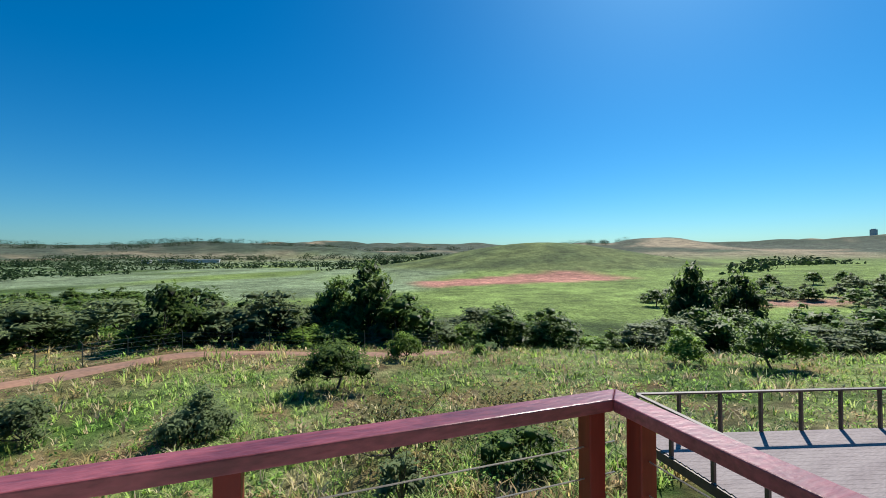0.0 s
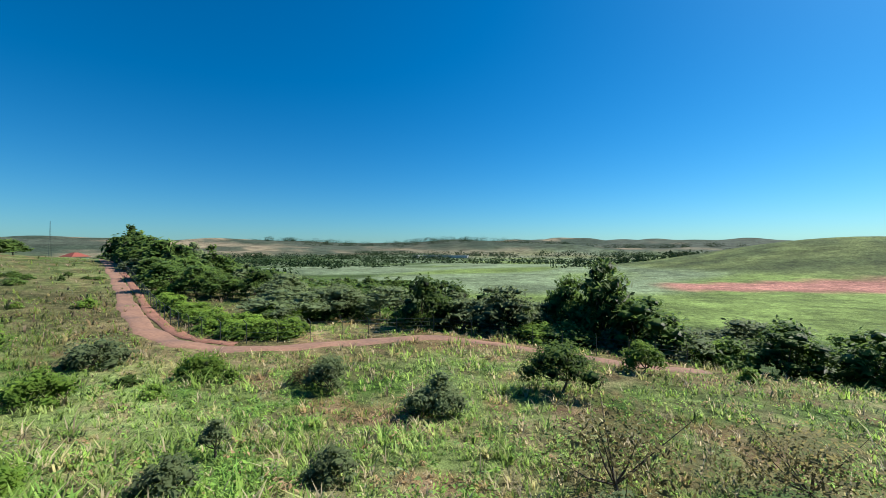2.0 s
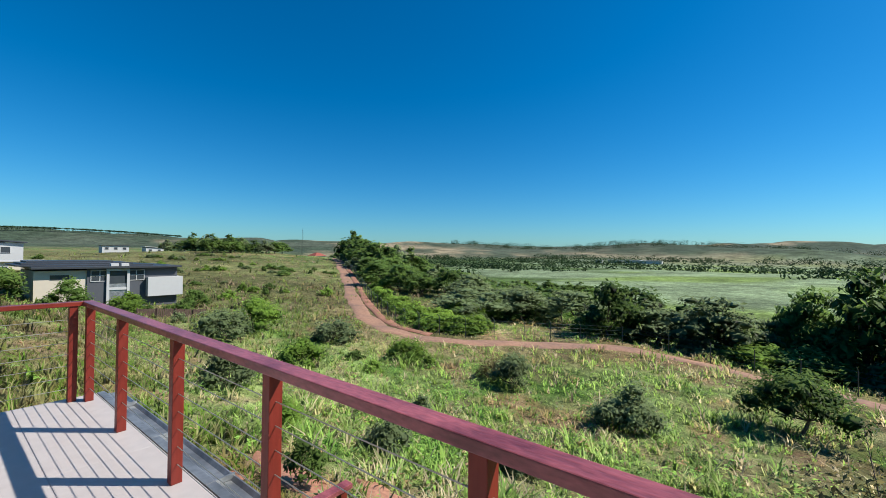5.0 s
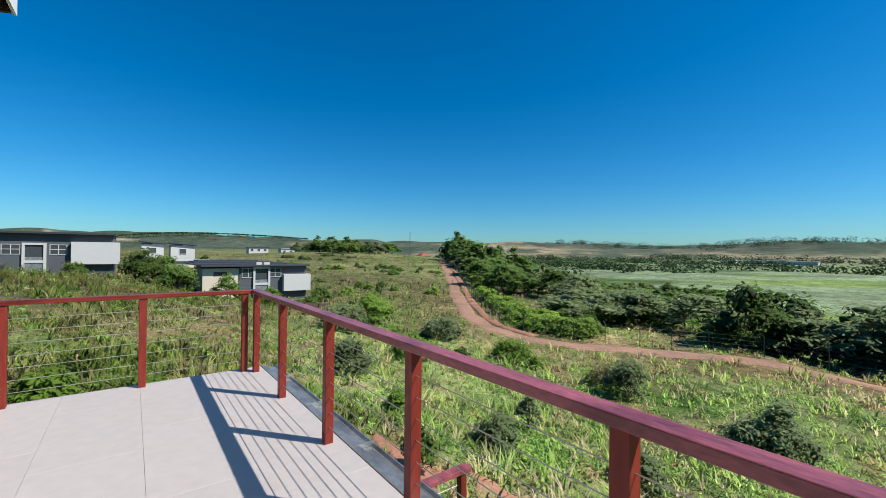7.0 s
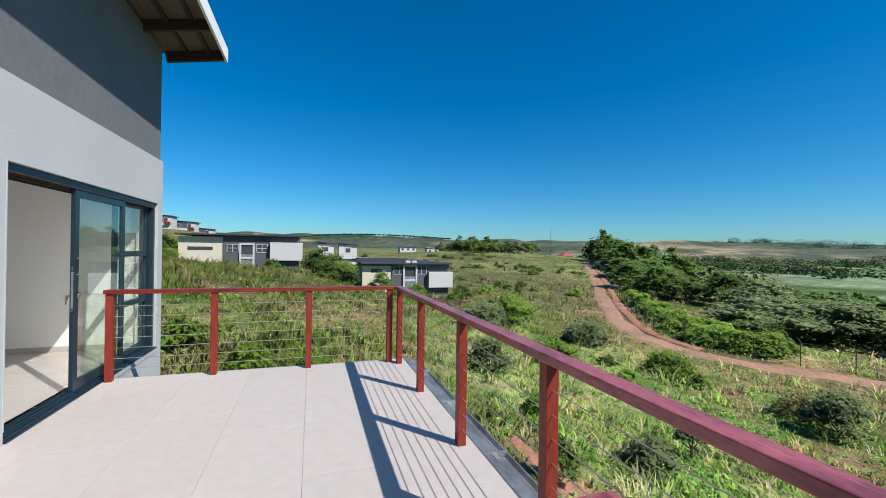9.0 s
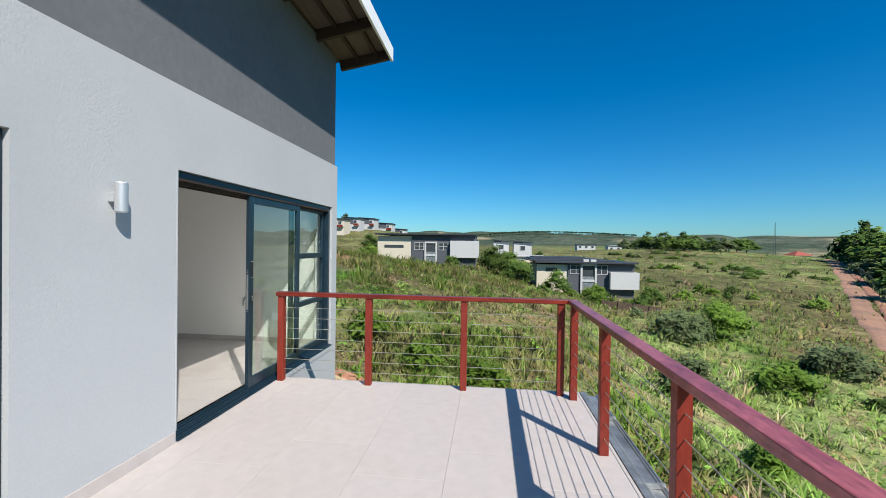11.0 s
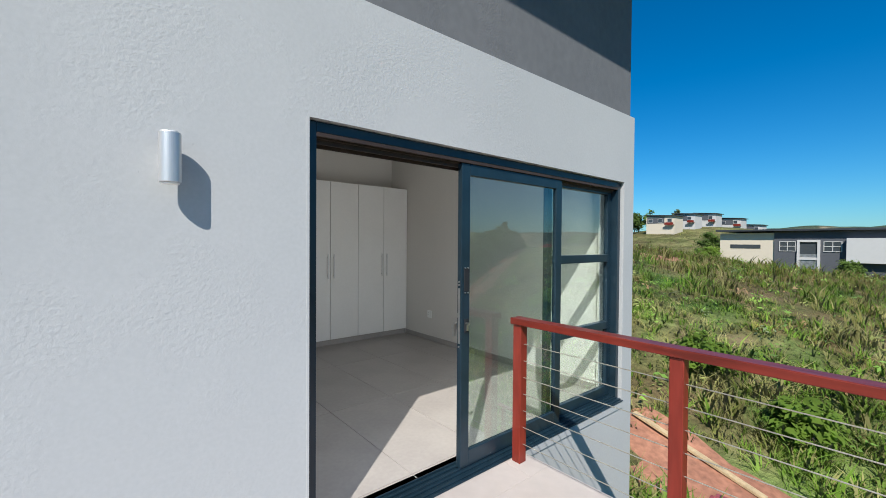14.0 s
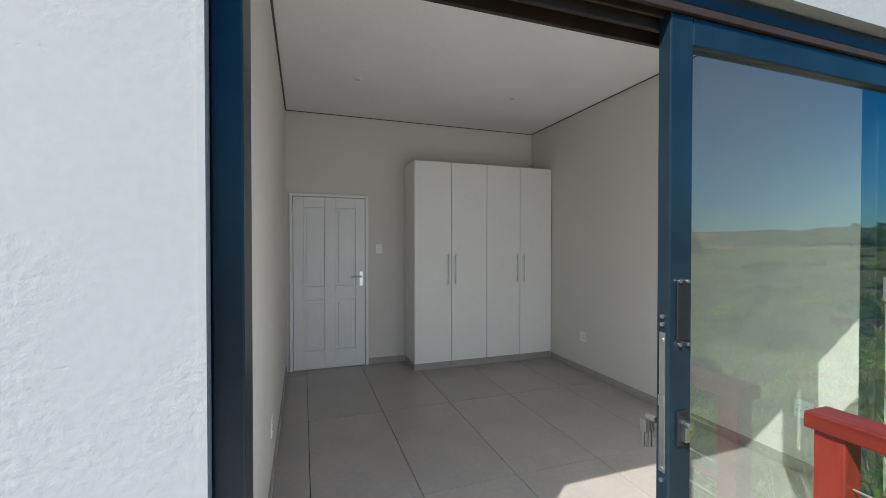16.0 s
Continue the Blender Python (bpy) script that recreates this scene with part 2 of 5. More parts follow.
M = {
    "plaster": trowelled(material("light_grey_plaster", (0.405, 0.418, 0.425), 0.85, vary=0.03, grain=60, stain=0.9, bump=0, dark=(0.378, 0.392, 0.40)), 1.0),
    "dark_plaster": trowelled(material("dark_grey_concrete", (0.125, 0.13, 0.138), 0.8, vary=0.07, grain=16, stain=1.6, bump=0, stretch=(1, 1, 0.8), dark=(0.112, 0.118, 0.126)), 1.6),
    "inside": material("beige_inner_paint", (0.64, 0.61, 0.57), 0.8, vary=0.02, grain=60, stain=0.8, bump=0.06, dark=(0.62, 0.59, 0.55)),
    "ceiling": material("white_ceiling_paint", (0.76, 0.75, 0.73), 0.9, vary=0.02, bump=0.03),
    "frame": chipped(material("dark_blue_grey_aluminium", (0.010, 0.026, 0.040), 0.33, 0.0, vary=0.12, grain=18, stain=4, bump=0.02)),
    "black": material("black_rubber", (0.012, 0.013, 0.015), 0.6, vary=0.1, bump=0),
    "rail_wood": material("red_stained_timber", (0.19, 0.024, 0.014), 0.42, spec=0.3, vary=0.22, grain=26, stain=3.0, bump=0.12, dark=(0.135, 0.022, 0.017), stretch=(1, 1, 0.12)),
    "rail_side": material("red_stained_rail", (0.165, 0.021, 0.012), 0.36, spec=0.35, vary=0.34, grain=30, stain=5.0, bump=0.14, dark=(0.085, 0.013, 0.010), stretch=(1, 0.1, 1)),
    # Some of the sky's pinkish sheen is put into this weathered timber's colour.
    "rail_top": material("weathered_sky_sheen_maroon_timber", (0.31, 0.082, 0.09), 0.32, vary=0.28, grain=55, stain=7, bump=0.2, dark=(0.16, 0.036, 0.042), stretch=(0.35, 1, 1)),
    "wire": material("dull_steel_wire", (0.42, 0.41, 0.35), 0.42, 0.6, vary=0.1, bump=0),
    "steel": material("stainless_steel", (0.62, 0.62, 0.61), 0.3, 1.0, vary=0.05, bump=0),
    "satin": material("satin_aluminium", (0.60, 0.60, 0.60), 0.4, 0.65, vary=0.04, grain=120, bump=0.03, stretch=(1, 1, 0.1)),
    "zinc": material("grey_metal_flashing", (0.33, 0.34, 0.34), 0.45, 0.6, vary=0.2, grain=14, stain=3, bump=0.06),
    "tile": material("pale_stone_tile", (0.47, 0.425, 0.40), 0.55, vary=0.05, grain=9, stain=3.0, bump=0.05, dark=(0.405, 0.36, 0.335), random_value=0.02, patch=0.10),
    "grout": material("pale_grout", (0.42, 0.385, 0.36), 0.9, vary=0.1),
    "room_tile": material("grey_porcelain_tile", (0.35, 0.325, 0.305), 0.32, vary=0.05, grain=30, stain=2.5, bump=0.04, dark=(0.31, 0.285, 0.27), random_value=0.03),
    "room_grout": material("dark_grout", (0.10, 0.098, 0.093), 0.9),
    "white": material("white_melamine", (0.76, 0.745, 0.72), 0.45, vary=0.015, bump=0.02),
    "door_paint": material("white_door_paint", (0.74, 0.745, 0.75), 0.4, vary=0.02, bump=0.03),
    "plastic": material("white_plastic", (0.8, 0.8, 0.78), 0.4, vary=0.01, bump=0),
    "rafter": material("dark_brown_rafter", (0.042, 0.026, 0.021), 0.6, vary=0.2, grain=20, stretch=(1, 0.1, 1)),
    "soffit": material("brown_soffit_board", (0.12, 0.095, 0.082), 0.7, vary=0.15, grain=18, stretch=(0.1, 1, 1)),
    "white_trim": material("white_painted_fascia", (0.8, 0.8, 0.8), 0.5, vary=0.04, grain=12),
    "deck_wood": material("weathered_grey_decking", (0.27, 0.225, 0.215), 0.8, vary=0.2, grain=30, stain=3, bump=0.3, dark=(0.21, 0.17, 0.165), stretch=(0.2, 1, 1), random_value=0.12),
    "soft_wood": material("pale_pine", (0.5, 0.38, 0.22), 0.8, vary=0.15, grain=20, stain=3, bump=0.1),
    "dark_wood": material("dark_stained_timber", (0.11, 0.065, 0.05), 0.5, vary=0.2, grain=25, stain=3, bump=0.1),
    "earth": material("red_earth", (0.36, 0.17, 0.105), 0.95, vary=0.25, grain=9, stain=0.7, bump=0.6, dark=(0.27, 0.12, 0.075)),
    "track": material("red_dirt_track", (0.34, 0.185, 0.115), 0.95, vary=0.2, grain=3.5, stain=0.35, bump=0.5, dark=(0.22, 0.13, 0.09)),
    "ground": ground_material(),
    "grass": material("grass_blades", (0.1, 0.15, 0.03), 0.6, vary=0.2, grain=3, bump=0, tint="cover", leaf=0.33, spec=0.1, upright=0.3),
    "leaf": material("tree_leaves", (0.150, 0.235, 0.055), 0.5, vary=0.4, grain=1.2, stain=0.5, bump=0, dark=(0.080, 0.145, 0.036), leaf=0.42, spec=0.12, upright=0.06, random_value=0.3),
    "leaf_grey": material("grey_green_leaves", (0.22, 0.28, 0.13), 0.55, vary=0.4, grain=1.2, stain=0.5, bump=0, dark=(0.13, 0.18, 0.075), leaf=0.42, spec=0.12, upright=0.06, random_value=0.2),
    "leaf_light": material("fresh_green_leaves", (0.23, 0.36, 0.06), 0.5, vary=0.4, grain=1.5, stain=0.6, bump=0, dark=(0.11, 0.20, 0.036), leaf=0.44, spec=0.12, upright=0.1, random_value=0.2),
    "leaf_dry": material("dry_brown_leaves", (0.23, 0.20, 0.085), 0.7, vary=0.35, grain=1.5, stain=0.9, bump=0, dark=(0.13, 0.13, 0.05), leaf=0.38, spec=0.12, upright=0.1, random_value=0.2),
    "leaf_far": material("far_tree_leaves", (0.050, 0.085, 0.034), 0.8, vary=0.3, grain=0.3, stain=0.05, bump=0, dark=(0.030, 0.056, 0.025), leaf=0.2, spec=0.05),
    "bark": material("grey_brown_bark", (0.12, 0.09, 0.07), 0.9, vary=0.25, grain=14, bump=0.5),
    "house_grey": material("charcoal_house_paint", (0.075, 0.082, 0.095), 0.8, vary=0.06, grain=2, bump=0.05),
    "house_cream": material("cream_house_paint", (0.56, 0.50, 0.40), 0.8, vary=0.05, grain=2, bump=0.05),
    "house_white": material("white_house_paint", (0.47, 0.47, 0.46), 0.8, vary=0.04, grain=2, bump=0.05),
    "roof": material("dark_roof_sheet", (0.045, 0.05, 0.058), 0.5, 0.2, vary=0.08, grain=3),
    "roof_red": material("red_tile_roof", (0.32, 0.08, 0.05), 0.7, vary=0.1, grain=2),
    "pane": material("dark_window_pane", (0.05, 0.06, 0.07), 0.08, vary=0.05, bump=0),
    "fence": material("green_grey_fence_steel", (0.09, 0.11, 0.10), 0.5, 0.5, vary=0.1),
    "glass": glass_material(),
}


# ---- mesh helpers ----
def slab(bm, x0, x1, y0, y1, z0, z1):
    m = Matrix.Translation(((x0 + x1) / 2, (y0 + y1) / 2, (z0 + z1) / 2)) @ Matrix.Diagonal((abs(x1 - x0), abs(y1 - y0), abs(z1 - z0), 1))
    return bmesh.ops.create_cube(bm, size=1, matrix=m)["verts"]


def rod(bm, a, b, r0, r1=None, sides=8):
    a, b = Vector(a), Vector(b)
    d = b - a
    m = Matrix.Translation((a + b) / 2) @ d.to_track_quat("Z", "Y").to_matrix().to_4x4()
    bmesh.ops.create_cone(bm, cap_ends=True, segments=sides, radius1=r0, radius2=r0 if r1 is None else r1, depth=d.length, matrix=m)


def beam(bm, a, b, w, h):
    """A square bar from a to b, w wide and h high."""
    a, b = Vector(a), Vector(b)
    d = (b - a).normalized()
    side = d.cross(Vector((0, 0, 1))).normalized() * w / 2
    up = side.cross(d).normalized() * h / 2
    vs = [bm.verts.new(p + s * side + u * up) for p in (a, b) for s, u in ((-1, -1), (1, -1), (1, 1), (-1, 1))]
    for f in ((0, 1, 2, 3), (7, 6, 5, 4), (0, 4, 5, 1), (1, 5, 6, 2), (2, 6, 7, 3), (3, 7, 4, 0)):
        bm.faces.new([vs[i] for i in f])


def solid(name, bm, mat, parent=None, bevel=0.0, smooth=False):
    bmesh.ops.recalc_face_normals(bm, faces=bm.faces)
    me = bpy.data.meshes.new(name)
    bm.to_mesh(me)
    bm.free()
    me.materials.append(M[mat])
    if smooth:
        me.polygons.foreach_set("use_smooth", [True] * len(me.polygons))
    ob = new(name, me)
    ob.parent = parent
    if bevel:
        mod = ob.modifiers.new("bevel", "BEVEL")
        mod.width, mod.segments, mod.limit_method = bevel, 2, "ANGLE"
    return ob


def part(name, boxes, mat, parent=None, bevel=0.0):
    bm = bmesh.new()
    for b in boxes:
        slab(bm, *b)
    return solid(name, bm, mat, parent, bevel)


def group_at(name, x=0, y=0, z=0):
    ob = new(name)
    ob.location = (x, y, z)
    ob.empty_display_size = 0.1
    return ob


# ---- ground ----
def smooth01(a, b, v):
    t = np.clip((v - a) / (b - a), 0, 1)
    return t * t * (3 - 2 * t)


def wave(x, y, s, k=0.0):
    return (np.sin(x / s + 1.3 + k) * np.cos(y / s * 1.13 + 0.7 * k) + 0.5 * np.sin(x / s * 2.3 - y / s * 1.7 + k)) / 1.5


TABLE = np.random.default_rng(5).uniform(0, 1, (256, 256))


def patches(x, y, size, octaves=3, shift=0):
    """Uneven patches between 0 and 1 of about the given size."""
    x, y = np.asarray(x, float) / size + 17.3 * shift, np.asarray(y, float) / size + 9.1 * shift
    total, weight, amp = 0.0, 0.0, 1.0
    for _ in range(octaves):
        i, j = np.floor(x).astype(int), np.floor(y).astype(int)
        u, v = x - i, y - j
        u, v = u * u * (3 - 2 * u), v * v * (3 - 2 * v)
        a, b = TABLE[i % 256, j % 256], TABLE[(i + 1) % 256, j % 256]
        c, d = TABLE[i % 256, (j + 1) % 256], TABLE[(i + 1) % 256, (j + 1) % 256]
        total = total + amp * ((a * (1 - u) + b * u) * (1 - v) + (c * (1 - u) + d * u) * v)
        weight, amp = weight + amp, amp * 0.6
        x, y = x * 2.1 + 5.2, y * 2.1 + 1.7
    return np.clip((total / weight - 0.5) * 1.7 + 0.5, 0, 1)


def bell(x, y, cx, cy, rx, ry, turn=0.0):
    c, s = math.cos(radians(turn)), math.sin(radians(turn))
    u, v = (x - cx) * c + (y - cy) * s, -(x - cx) * s + (y - cy) * c
    return np.exp(-(u / rx) ** 2 - (v / ry) ** 2)


def height(x, y):
    x, y = np.asarray(x, float), np.asarray(y, float)
    west = np.minimum(x, 0)
    g = 1 / (1 + (west / 85) ** 2)
    yy = np.maximum(y, 1)
    down = -1.2 - g * (0.8 + 5.2 * (1 - np.exp(-(yy - 1) / 11))) * np.clip((y + 2) / 3, 0, 1)
    up = 0.235 * np.clip(-2 - y, 0, 60) / (1 + (west / 45) ** 4) * smooth01(-7.2, -15, x)
    z = down + up - 0.02 * np.clip(x, 0, 100)
    z = z - 1.45 * bell(x, y, -9.8, -1.8, 4.5, 5.5) - 0.8 * bell(x, y, -55, 14, 14, 14) - 1.2 * bell(x, y, -68, -9, 12, 14) + 9.5 * bell(x, y, -185, -58, 55, 45) + 3.5 * bell(x, y, -170, 72, 65, 50)
    s = 0.45 * x + 0.9 * y - 36
    z = z - 0.2 * np.log1p(np.exp(np.clip(s / 4, -30, 30))) * 4 * (s < 110) - 22 * (s >= 110)
    valley = -15.0
    z = valley + np.log1p(np.exp(np.clip((z - valley) / 1.5, -30, 30))) * 1.5
    r = np.hypot(x, y)
    z = z + 27 * bell(x, y, 225, 350, 125, 92, -32) + 9 * bell(x, y, 330, 120, 160, 90, 20)
    ring = smooth01(750, 2600, r)
    z = z + ring * (66 + 24 * wave(x, y, 420) + 20 * wave(x, y, 190, 2) + 9 * wave(x, y, 83, 5)) + 42 * bell(x, y, -260, 1500, 260, 260) + 24 * bell(x, y, 60, 1250, 160, 140) 
    z = z + 0.12 * wave(x, y, 3.1) * smooth01(4, 12, r) + 0.05 * wave(x, y, 1.1, 1) * smooth01(3, 8, r)
    return z


def floor_at(x, y):
    return float(height(x, y))


TRACK = [(-165, 122), (-127.4, 97.1), (-91, 71.5), (-67.6, 54.7), (-42.5, 36.4), (-31.1, 29.6), (-25.5, 28.4), (-20.8, 30.2), (-15.5, 34.4), (-10.4, 39.7), (-5, 40.2), (3, 37.6), (9, 36.2), (14, 37.5)]


def smooth_line(points, steps=8):
    out = []
    for i in range(len(points) - 1):
        p = [Vector(points[min(max(j, 0), len(points) - 1)]) for j in (i - 1, i, i + 1, i + 2)]
        for k in range(steps):
            t = k / steps
            out.append(0.5 * (2 * p[1] + (p[2] - p[0]) * t + (2 * p[0] - 5 * p[1] + 4 * p[2] - p[3]) * t * t + (3 * p[1] - p[0] - 3 * p[2] + p[3]) * t ** 3))
    out.append(Vector(points[-1]))
    return out


LINE = smooth_line(TRACK)
LINE_XY = np.array([(p.x, p.y) for p in LINE])


def off_track(x, y):
    return np.sqrt(((np.asarray(x)[..., None] - LINE_XY[:, 0]) ** 2 + (np.asarray(y)[..., None] - LINE_XY[:, 1]) ** 2).min(-1))


def cover(x, y):
    """The colour of what grows on the ground, with brighter light painted on the near slope."""
    x, y = np.asarray(x, float), np.asarray(y, float)
    r = np.hypot(x, y)
    def lay(base, c, w):
        return base * (1 - w[..., None]) + np.array(c) * w[..., None]
    col = np.broadcast_to(np.array((0.135, 0.178, 0.056)), (*x.shape, 3)).copy()
    col = lay(col, (0.070, 0.130, 0.026), smooth01(0.45, 0.75, patches(x, y, 5.0)))
    col = lay(col, (0.215, 0.175, 0.090), 0.55 * smooth01(0.55, 0.8, patches(x, y, 2.6, 4, 3)))
    col = lay(col, (0.24, 0.12, 0.07), 0.5 * smooth01(0.64, 0.85, patches(x, y, 3.4, 4, 5)))
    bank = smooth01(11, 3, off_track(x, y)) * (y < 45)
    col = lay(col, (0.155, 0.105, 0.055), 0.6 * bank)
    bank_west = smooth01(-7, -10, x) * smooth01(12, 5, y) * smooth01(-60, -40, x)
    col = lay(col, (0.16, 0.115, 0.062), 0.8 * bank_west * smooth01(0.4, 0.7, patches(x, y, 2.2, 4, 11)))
    col = lay(col, (0.22, 0.14, 0.095), 0.45 * smooth01(0.6, 0.8, patches(x, y, 1.6, 3, 6)))
    west = smooth01(-30, -60, x) * smooth01(110, 30, y)
    col = lay(col, (0.120, 0.112, 0.046), 0.75 * west)
    s = 0.45 * x + 0.9 * y
    low = smooth01(44, 60, s)
    col = lay(col, (0.060, 0.095, 0.026), low)
    field = smooth01(95, 110, s + 6 * wave(x, y, 30)) * smooth01(-95, -75, x + 0.06 * y)
    col = lay(col, (0.158, 0.222, 0.058), field)
    cane = smooth01(150, 175, y - 0.2 * x) * smooth01(-420, -330, x) * smooth01(110, 40, x - 0.18 * y)
    col = lay(col, (0.175, 0.225, 0.125), cane * smooth01(-0.5, 0.1, wave(x, y, 45, 1)) * 0.9)
    hill = smooth01(0.10, 0.2, bell(x, y, 225, 350, 125, 92, -32))
    col = lay(col, (0.125, 0.158, 0.052), hill)
    rows = 0.5 + 0.5 * np.sin((y * 0.95 - x * 0.3) / 9.0 + patches(x, y, 60) * 6)
    col = lay(col, (0.070, 0.098, 0.036), 0.8 * hill * smooth01(0.3, 0.8, rows))
    strip = smooth01(26, 18, np.abs(y - 0.10 * x - 196 + 14 * wave(x, y, 60))) * smooth01(50, 66, x) * smooth01(190, 165, x)
    col = lay(col, (0.40, 0.19, 0.14), strip)
    strip = smooth01(9, 5, np.abs(y + 0.35 * x - 124)) * smooth01(105, 115, x) * smooth01(205, 185, x)
    col = lay(col, (0.36, 0.2, 0.145), strip)
    far = smooth01(700, 1500, r)
    col = lay(col, (0.072, 0.088, 0.060), far)
    col = lay(col, (0.30, 0.24, 0.15), far * smooth01(0.55, 0.75, patches(x, y, 420, 4, 4)) * 0.9)
    col = lay(col, (0.045, 0.065, 0.040), 0.9 * far * smooth01(0.45, 0.6, patches(x, y, 240, 4, 7)))
    # Painted light: colour raised on the slope not seen against the sun.
    lit_lift = smooth01(10, -4, x) * smooth01(4, 9, y) * smooth01(-36, -22, x) * (1 - low)
    return col * (1.1 + 0.3 * lit_lift)[..., None]


def paint(me, colors):
    a = me.color_attributes.new("cover", "FLOAT_COLOR", "POINT")
    full = np.ones((len(me.vertices), 4), np.float32)
    full[:, :3] = colors
    a.data.foreach_set("color", full.ravel())


def build_ground():
    radii = [0.0] + list(np.geomspace(1.5, 4600, 165))
    ang = np.radians(np.concatenate([np.arange(-15, 225, 0.55), np.arange(225, 345, 4.0)]))
    n = len(ang)
    R, A = np.meshgrid(radii[1:], ang, indexing="ij")
    x, y = (R * np.cos(A)).ravel() - 2.0, (R * np.sin(A)).ravel()
    verts = np.column_stack([x, y, height(x, y)])
    faces = []
    rings = len(radii) - 1
    for i in range(rings - 1):
        for j in range(n):
            k = (j + 1) % n
            faces.append((i * n + j, (i + 1) * n + j, (i + 1) * n + k, i * n + k))
    faces.append(tuple(range(n))[::-1])
    me = bpy.data.meshes.new("ground")
    me.from_pydata(verts.tolist(), [], faces)
    if me.polygons[0].normal.z < 0:
        me.flip_normals()
    me.polygons.foreach_set("use_smooth", [True] * len(me.polygons))
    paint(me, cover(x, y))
    me.materials.append(M["ground"])
    return tagged(new("ground", me), "grassy hillside falling to green cane fields and hills", "ground", kind="structure")


build_ground()


def ribbon(name, line, width, mat, lift, label, category):
    bm = bmesh.new()
    rows = []
    for i, p in enumerate(line):
        d = (line[min(i + 1, len(line) - 1)] - line[max(i - 1, 0)]).normalized()
        side = Vector((-d.y, d.x))
        row = []
        for k in range(7):
            w = (k / 6 - 0.5) * width * (1 + 0.18 * math.sin(i * 0.9 + (5 if k > 3 else 0)))
            q = p + side * w
            row.append(bm.verts.new((q.x, q.y, floor_at(q.x, q.y) + lift - (0.12 if k in (0, 6) else 0.0) - (0.03 if k in (2, 4) else 0))))
        rows.append(row)
    for a, b in zip(rows, rows[1:]):
        for k in range(6):
            bm.faces.new((a[k], a[k + 1], b[k + 1], b[k]))
    return tagged(solid(name, bm, mat, smooth=True), label, category, kind="structure")


ribbon("road", LINE, 2.2, "track", 0.10, "rutted red dirt track along the boundary fence", "track")
EDGE = []
for i, p in enumerate(LINE[8:52]):
    d = (LINE[i + 9] - p).normalized()
    side = Vector((d.y, -d.x))
    EDGE.append(p + (side if side.y > 0 else -side) * 1.75)
ribbon("earth_bank", EDGE, 1.1, "earth", 0.16, "bare red earth edge beside the dirt track", "earth")

# ---- the house: walls, deck, roof ----
WX, WY, TOP = -6.71, -2.02, 2.75
D0, D1, DH = -3.436, -6.52, 2.10
E0, E1 = 0.75, -2.34


def wall_front():
    bm = bmesh.new()
    y0, y1 = WY - 0.25, WY
    for x0, x1, z0, z1 in ((WX, D1, -3.2, TOP), (D1, D0, DH, TOP), (D1, D0, -3.2, 0.0), (D0, E1, -3.2, TOP), (E1, E0, DH, TOP), (E1, E0, -3.2, -0.02), (E0, 2.6, -3.2, TOP)):
        slab(bm, x0, x1, y0, y1, z0, z1)
    return tagged(solid("wall_north", bm, "plaster"), "light grey rendered outer wall with hairline marks", "wall", kind="structure")


wall_front()
tagged(part("wall_west", [(WX, WX + 0.13, -6.42, WY - 0.25, -3.2, TOP)], "plaster"), "light grey rendered end wall", "wall", kind="structure")
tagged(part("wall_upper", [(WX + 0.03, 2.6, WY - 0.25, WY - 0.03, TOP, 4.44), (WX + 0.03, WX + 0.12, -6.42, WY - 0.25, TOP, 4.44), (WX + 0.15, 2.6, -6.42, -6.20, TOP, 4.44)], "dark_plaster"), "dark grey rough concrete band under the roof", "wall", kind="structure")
tagged(part("wall_south", [(WX + 0.15, 2.6, -6.19, -6.17, -0.2, 2.96)], "inside"), "beige painted bedroom wall", "wall", kind="structure")
tagged(part("wall_side", [(WX + 0.13, WX + 0.15, -6.17, WY - 0.25, 0.0, 2.94)], "inside"), "beige painted bedroom wall", "wall", kind="structure")
tagged(part("wall_partition", [(-3.40, -3.28, -6.17, WY - 0.25, 0.0, 2.94), (2.45, 2.6, -6.17, WY - 0.25, 0.0, 2.94)], "inside"), "beige painted partition wall", "wall", kind="structure")
tagged(part("wall_lining", [(D1, D0 + 0.03, WY - 0.27, WY - 0.252, DH + 0.01, 2.94), (WX + 0.15, D1, WY - 0.27, WY - 0.252, 0, 2.94)], "inside"), "beige painted inner face of wall", "wall", kind="structure")
tagged(part("floor_slab", [(WX + 0.13, 2.45, -6.17, WY - 0.25, -0.2, -0.012)], "room_grout"), "dark grout bed of the bedroom floor", "floor", kind="structure")


def ceiling():
    bm = bmesh.new()
    slab(bm, WX + 0.13, 2.45, -6.17, WY - 0.25, 2.945, 2.985)
    return tagged(solid("ceiling", bm, "ceiling"), "white flat ceiling board", "ceiling", kind="structure")


CEIL = 2.945
ceiling()


# Dark strips under the ceiling hold the shade of a recessed gap as colour.
def shadow_trim():
    bm = bmesh.new()
    slab(bm, -6.56, -3.40, -6.17, -6.155, CEIL - 0.006, CEIL - 0.001)
    slab(bm, -6.56, -6.545, -6.155, WY - 0.27, CEIL - 0.006, CEIL - 0.001)
    slab(bm, -3.415, -3.40, -6.155, WY - 0.27, CEIL - 0.006, CEIL - 0.001)
    return tagged(solid("trim", bm, "room_grout"), "thin dark strip painted for the shadow gap under the ceiling", "trim", kind="structure")


shadow_trim()


